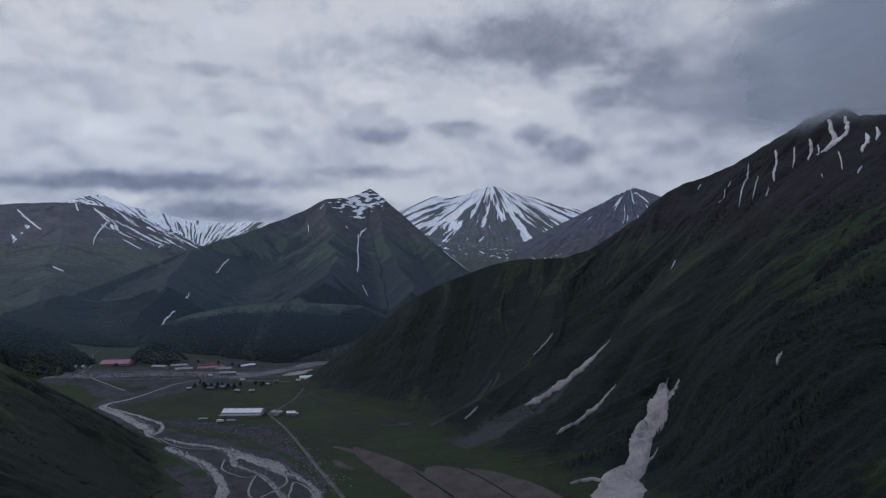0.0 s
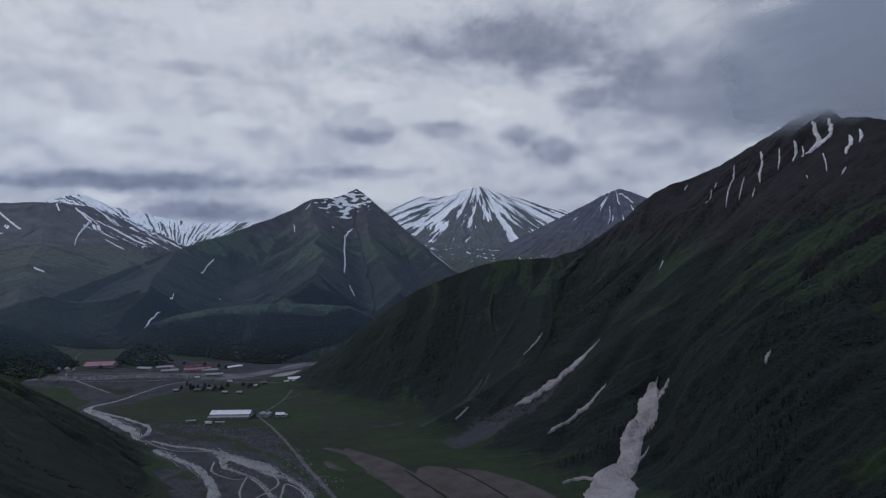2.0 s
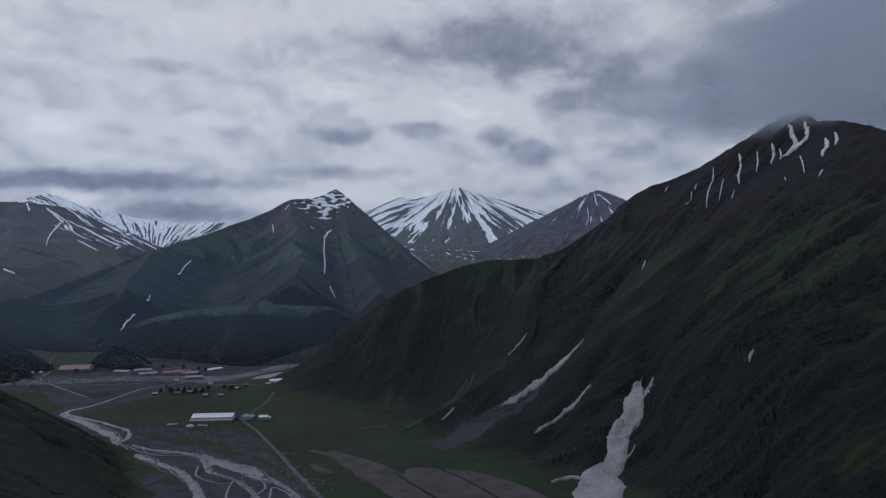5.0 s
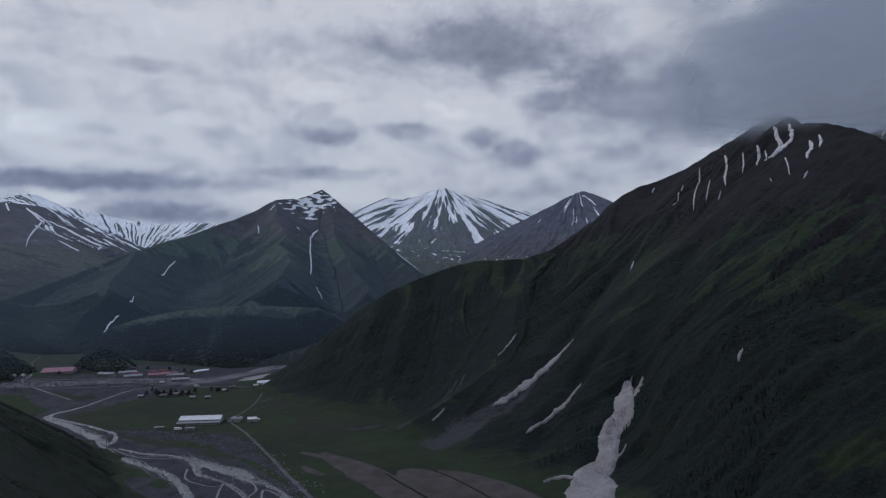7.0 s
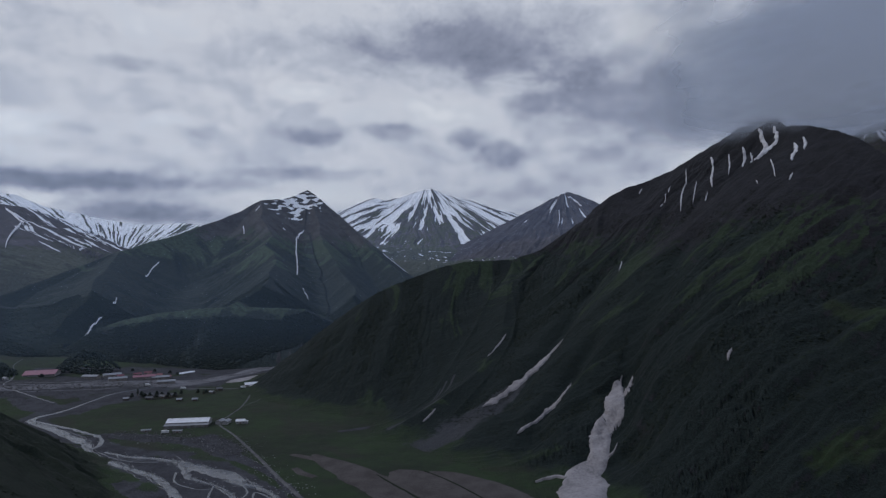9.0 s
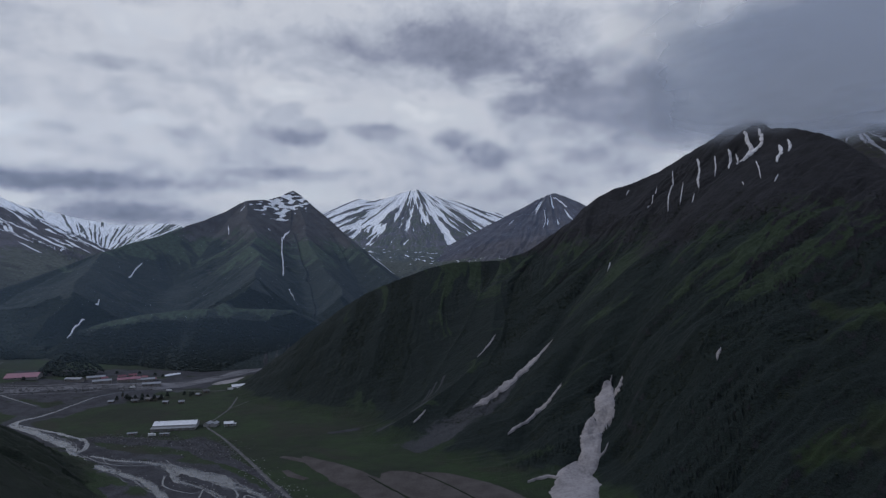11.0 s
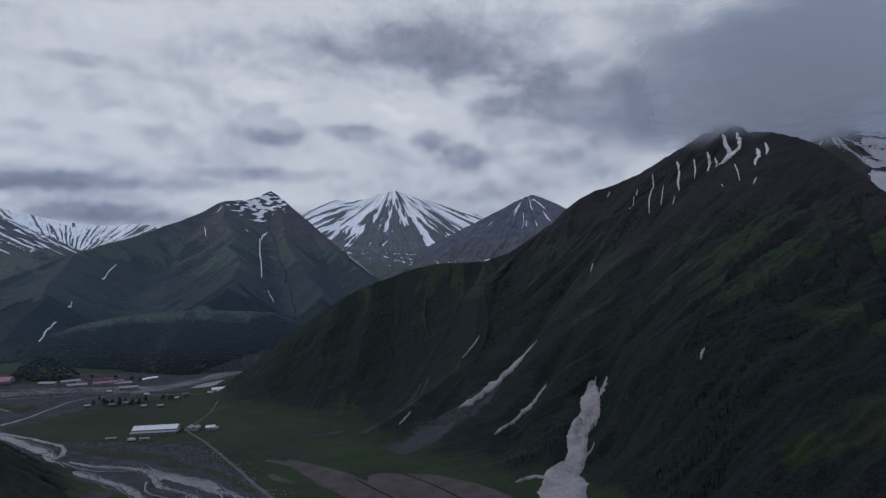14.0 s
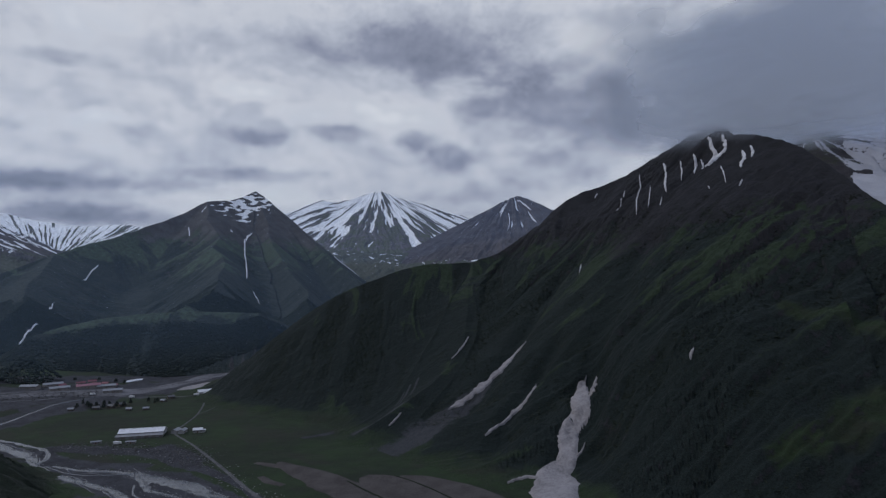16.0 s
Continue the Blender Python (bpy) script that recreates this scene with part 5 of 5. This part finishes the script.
# The long white hall with its lean-to and annexes.
hall = make_house("hall", "long white-roofed hall with a lean-to along its front", "hall", 43, 17, 4.6, 2.8, M_PALE_WALL, M_WHITE_ROOF, 11, chimney=False)
part("lean_to", box(bmesh.new(), -22, 22, -14.5, -8.6, -1.2, 2.5), M_GREY_WALL, hall, "low grey lean-to")
bm = bmesh.new()
low = [bm.verts.new(p) for p in ((-22.5, -15.1, 2.45), (22.5, -15.1, 2.45), (22.5, -8.7, 3.5), (-22.5, -8.7, 3.5))]
top = [bm.verts.new((v.co.x, v.co.y, v.co.z + 0.2)) for v in low]
bm.faces.new(top), bm.faces.new(low[::-1])
for i in range(4):
    bm.faces.new((low[i], low[(i + 1) % 4], top[(i + 1) % 4], top[i]))
part("lean_to_roof", bm, M_GREY_ROOF, hall, "grey sheet roof of the lean-to")
for k in range(6):
    part("gate", box(bmesh.new(), -20 + 7.2 * k, -16.8 + 7.2 * k, -14.66, -14.52, 0, 2.3), M_STEEL, hall, "grey steel gate")
for k in range(5):
    part("roof_vent", box(bmesh.new(), -18 + 9 * k, -16.6 + 9 * k, -0.7, 0.7, 7.3, 8.1, 0.1), M_STEEL, hall)
set_at(hall, [(-226, 688, 2.0)])
annex = make_house("shed", "small pale shed with a steep roof beside the hall", "shed", 11, 6, 3.0, 1.3, M_PALE_WALL, M_PALE_ROOF, 3, "sheds by the hall", False)
set_at(annex, [(-194, 690, 80), (-187, 688, 82)])
small = make_house("shed", "low pale-roofed shed in front of the hall", "shed", 9, 3, 2.0, 0.6, M_GREY_WALL, M_PALE_ROOF, 2, "sheds by the hall", False)
set_at(small, [(-228, 656, 0), (-262, 664, 12)])
lodge = make_house("house", "white-roofed house standing alone on the meadow", "house", 9, 6, 3.0, 1.6, M_PALE_WALL, M_WHITE_ROOF, 4)
part("porch", box(bmesh.new(), 4.6, 7.5, -2.2, 2.2, -1, 2.3), M_PALE_WALL, lodge)
part("porch_roof", box(bmesh.new(), 4.6, 7.9, -2.6, 2.6, 2.32, 2.5), M_WHITE_ROOF, lodge)
set_at(lodge, [(-172, 688, 4)])
barn = make_house("barn", "long pale barn at the end of the gravel road", "barn", 30, 10, 4.0, 2.4, M_PALE_WALL, M_WHITE_ROOF, 6, chimney=False)
set_at(barn, [(-201, 915, 20)])
cottage = make_house("house", "small stone village house with a dark sheet roof", "house", 8, 6, 2.6, 1.7, M_DARK_WALL, M_DARK_ROOF, 3, "village houses on the meadow")
set_at(cottage, [(-318, 829, 10), (-305, 842, -25), (-296, 853, 40), (-325, 846, 60), (-246, 890, 30)])
pale_cottage = make_house("house", "small village house with a pale sheet roof", "house", 6.5, 4.5, 2.3, 1.3, M_DARK_WALL, M_PALE_ROOF, 3, "village houses on the meadow")
set_at(pale_cottage, [(-344, 822, 4), (-278, 821, -6), (-258, 818, 8), (-250, 868, -30)])
red_hall = make_house("hall", "long hall with a rust-red roof by the river flats", "hall", 11, 6, 3.0, 1.8, M_GREY_WALL, M_RED_ROOF, 3, "red-roofed halls of the far village", False)
set_at(red_hall, [(-392, 984, 34), (-382, 1000, 20), (-360, 990, -25), (-408, 960, 60), (-372, 982, -40), (-345, 978, 75)])
pale_hall = make_house("hall", "long pale-roofed hall by the river flats", "hall", 24, 9, 3.6, 2.0, M_GREY_WALL, M_PALE_ROOF, 6, "pale halls of the far village", False)
set_at(pale_hall, [(-402, 938, 26), (-352, 968, 20), (-334, 939, 12), (-440, 940, -12), (-420, 962, 30)])
faded_hall = make_house("hall", "long hall with a faded pink-red roof", "hall", 30, 10, 4, 2.4, M_GREY_WALL, M_PINK_ROOF, 7, "pale halls of the far village", False)
set_at(faded_hall, [(-374, 962, 24)])
works = make_house("hall", "broad low hall with a large faded pink roof", "hall", 40, 34, 2.6, 4.4, M_GREY_WALL, M_PINK_ROOF, 10, chimney=False)
set_at(works, [(-510, 945, 14)])
hut = make_house("hut", "small pale hut at the foot of the bluff", "hut", 7, 5, 2.5, 1.6, M_PALE_WALL, M_PALE_ROOF, 2, "huts under the bluff")
set_at(hut, [(-572, 866, 0), (-581, 889, 30), (-578, 902, -20), (-563, 894, 15), (-545, 893, 50), (-566, 878, 70), (-556, 905, 5), (-590, 912, 40), (-534, 900, -35), (-585, 875, 12)])


# Parked lorries.
def make_lorry():
    lorry = new("lorry")
    part("cargo_box", box(bmesh.new(), -3.2, 1.9, -1.2, 1.2, 0.95, 3.3, 0.06), M_TRUCK, lorry)
    cab = part("cab", box(bmesh.new(), 2.1, 3.9, -1.15, 1.15, 0.6, 2.7, 0.12), M_TRUCK, lorry)
    part("windscreen", box(bmesh.new(), 3.86, 3.93, -0.95, 0.95, 1.6, 2.4), M_GLASS, cab)
    part("chassis", box(bmesh.new(), -3.2, 3.8, -0.5, 0.5, 0.6, 0.92), M_STEEL, lorry)
    for x in (-2.4, -1.2, 3.0):
        for y in (-1.05, 1.05):
            bm = bmesh.new()
            bmesh.ops.create_cone(bm, cap_ends=True, segments=14, radius1=0.5, radius2=0.5, depth=0.3, matrix=pose(x, y, 0.5, 90))
            part("wheel", bm, M_RUBBER, lorry)
    return tagged(lorry, "white lorry with a box body parked on gravel", "lorry", "parked lorries")


lorry = make_lorry()
set_at(lorry, [(-240, 654, 20), (-204, 905, 20), (-216, 902, 15), (-300, 906, 4), (-352, 915, 3)])


# Trees: trunk, limbs and a crown of many uneven clumps.
def make_tree(words, tall, wide, seed, group):
    rng = np.random.default_rng(seed)
    tree = new("tree")
    bm = bmesh.new()
    bmesh.ops.create_cone(bm, cap_ends=True, segments=7, radius1=tall * 0.035, radius2=tall * 0.012, depth=tall * 0.7, matrix=pose(0, 0, tall * 0.33))
    for k in range(6):
        m = pose(0, 0, tall * (0.3 + 0.06 * k), 0, 0, 61 * k) @ pose(0, 0, 0, 0, 55, 0) @ pose(0, 0, wide * 0.22)
        bmesh.ops.create_cone(bm, cap_ends=True, segments=5, radius1=tall * 0.012, radius2=tall * 0.004, depth=wide * 0.45, matrix=m)
    part("trunk", bm, M_DOOR, tree)
    a, r, h = rng.uniform(0, 6.28, 90), np.sqrt(rng.uniform(0, 1, 90)) * wide * 0.5, rng.uniform(0.28, 1.0, 90)
    r = r * (1.15 - 0.75 * h) / 0.8
    spots = np.stack([np.cos(a) * r, np.sin(a) * r, h * tall], 1)
    crown = tufts_mesh("crown", spots, wide * rng.uniform(0.09, 0.2, 90), M_WOOD, 1.0, seed)
    crown.parent = tree
    return tagged(tree, words, "tree", group)


set_at(make_tree("dark leafy village tree with a rounded crown", 6.5, 4.5, 1, "trees round the village houses"), [(-330, 838, 0), (-326, 834, 40), (-322, 841, 80), (-312, 836, 120), (-309, 848, 200), (-300, 846, 30), (-292, 848, 70), (-334, 845, 10), (-317, 852, 90), (-288, 860, 140), (-268, 866, 33), (-256, 862, 63), (-341, 832, 110)])
set_at(make_tree("tall dark poplar-like tree standing on the meadow", 9, 3.2, 2, "trees round the village houses"), [(-256, 850, 0), (-298, 838, 50), (-340, 848, 100)])
set_at(make_tree("dark roadside bush-like tree by the far village", 5, 5, 3, "trees of the far village"), [(-440, 955, 0), (-410, 1012, 50), (-355, 1018, 90), (-380, 1022, 130), (-340, 1008, 20), (-456, 985, 60), (-600, 930, 10), (-540, 925, 40), (-500, 925, 70)])


# Stones, drift and rubble that nobody could count.
def stones(name, words, lines, count, size, mat, seed):
    rng = np.random.default_rng(seed)
    spots = []
    for points in lines:
        line = smooth_line(points, 4.0)
        pick = line[rng.integers(0, len(line), count)]
        x = pick[:, 0] + rng.normal(0, 0.5, count) * pick[:, 2]
        y = pick[:, 1] + rng.normal(0, 0.5, count) * pick[:, 2]
        spots.append(np.stack([x, y, floor_height(x, y) + 0.05], 1))
    spots = np.vstack(spots)
    ob = tufts_mesh(name, spots, size * rng.uniform(0.3, 1.0, len(spots)) ** 1.5, mat, 0.6, seed)
    return tagged(ob, words, "stones", kind="stuff")


M_STONE = plain_material("pale_boulder", (0.22, 0.22, 0.23), 0.9, 0.4)
M_DARK_STONE = plain_material("dark_rubble", (0.09, 0.09, 0.095), 0.9, 0.4)
stones("boulders", "pale boulders strewn along the gravel road", [[(-150, 595, 6), (-128, 545, 8), (-105, 495, 9), (-82, 445, 10)], [(-128, 560, 8), (-103, 500, 12), (-76, 450, 14)]], 110, 0.9, M_STONE, 21)
stones("timber_and_stones", "pale stones and building scraps scattered over the yard", [[(-290, 655, 16), (-250, 640, 26), (-215, 628, 26), (-180, 610, 26), (-155, 585, 20)]], 150, 1.1, M_STONE, 26)
stones("driftwood_and_stones", "pale stones and drift on the gravel bars", [RIVER[4:15], ARM_EAST, ARM_LOOP], 420, 0.9, M_STONE, 22)
stones("rubble", "dark rubble heaps on the building ground", [[(-185, 620, 26), (-165, 600, 26), (-150, 570, 18)], [(-290, 655, 14), (-250, 645, 18), (-215, 630, 20)]], 700, 1.2, M_DARK_STONE, 23)
stones("rubble", "dark gravel heaps along the upper river", [[(-540, 845, 26), (-470, 875, 34), (-400, 905, 30), (-330, 925, 20)]], 700, 2.0, M_DARK_STONE, 24)
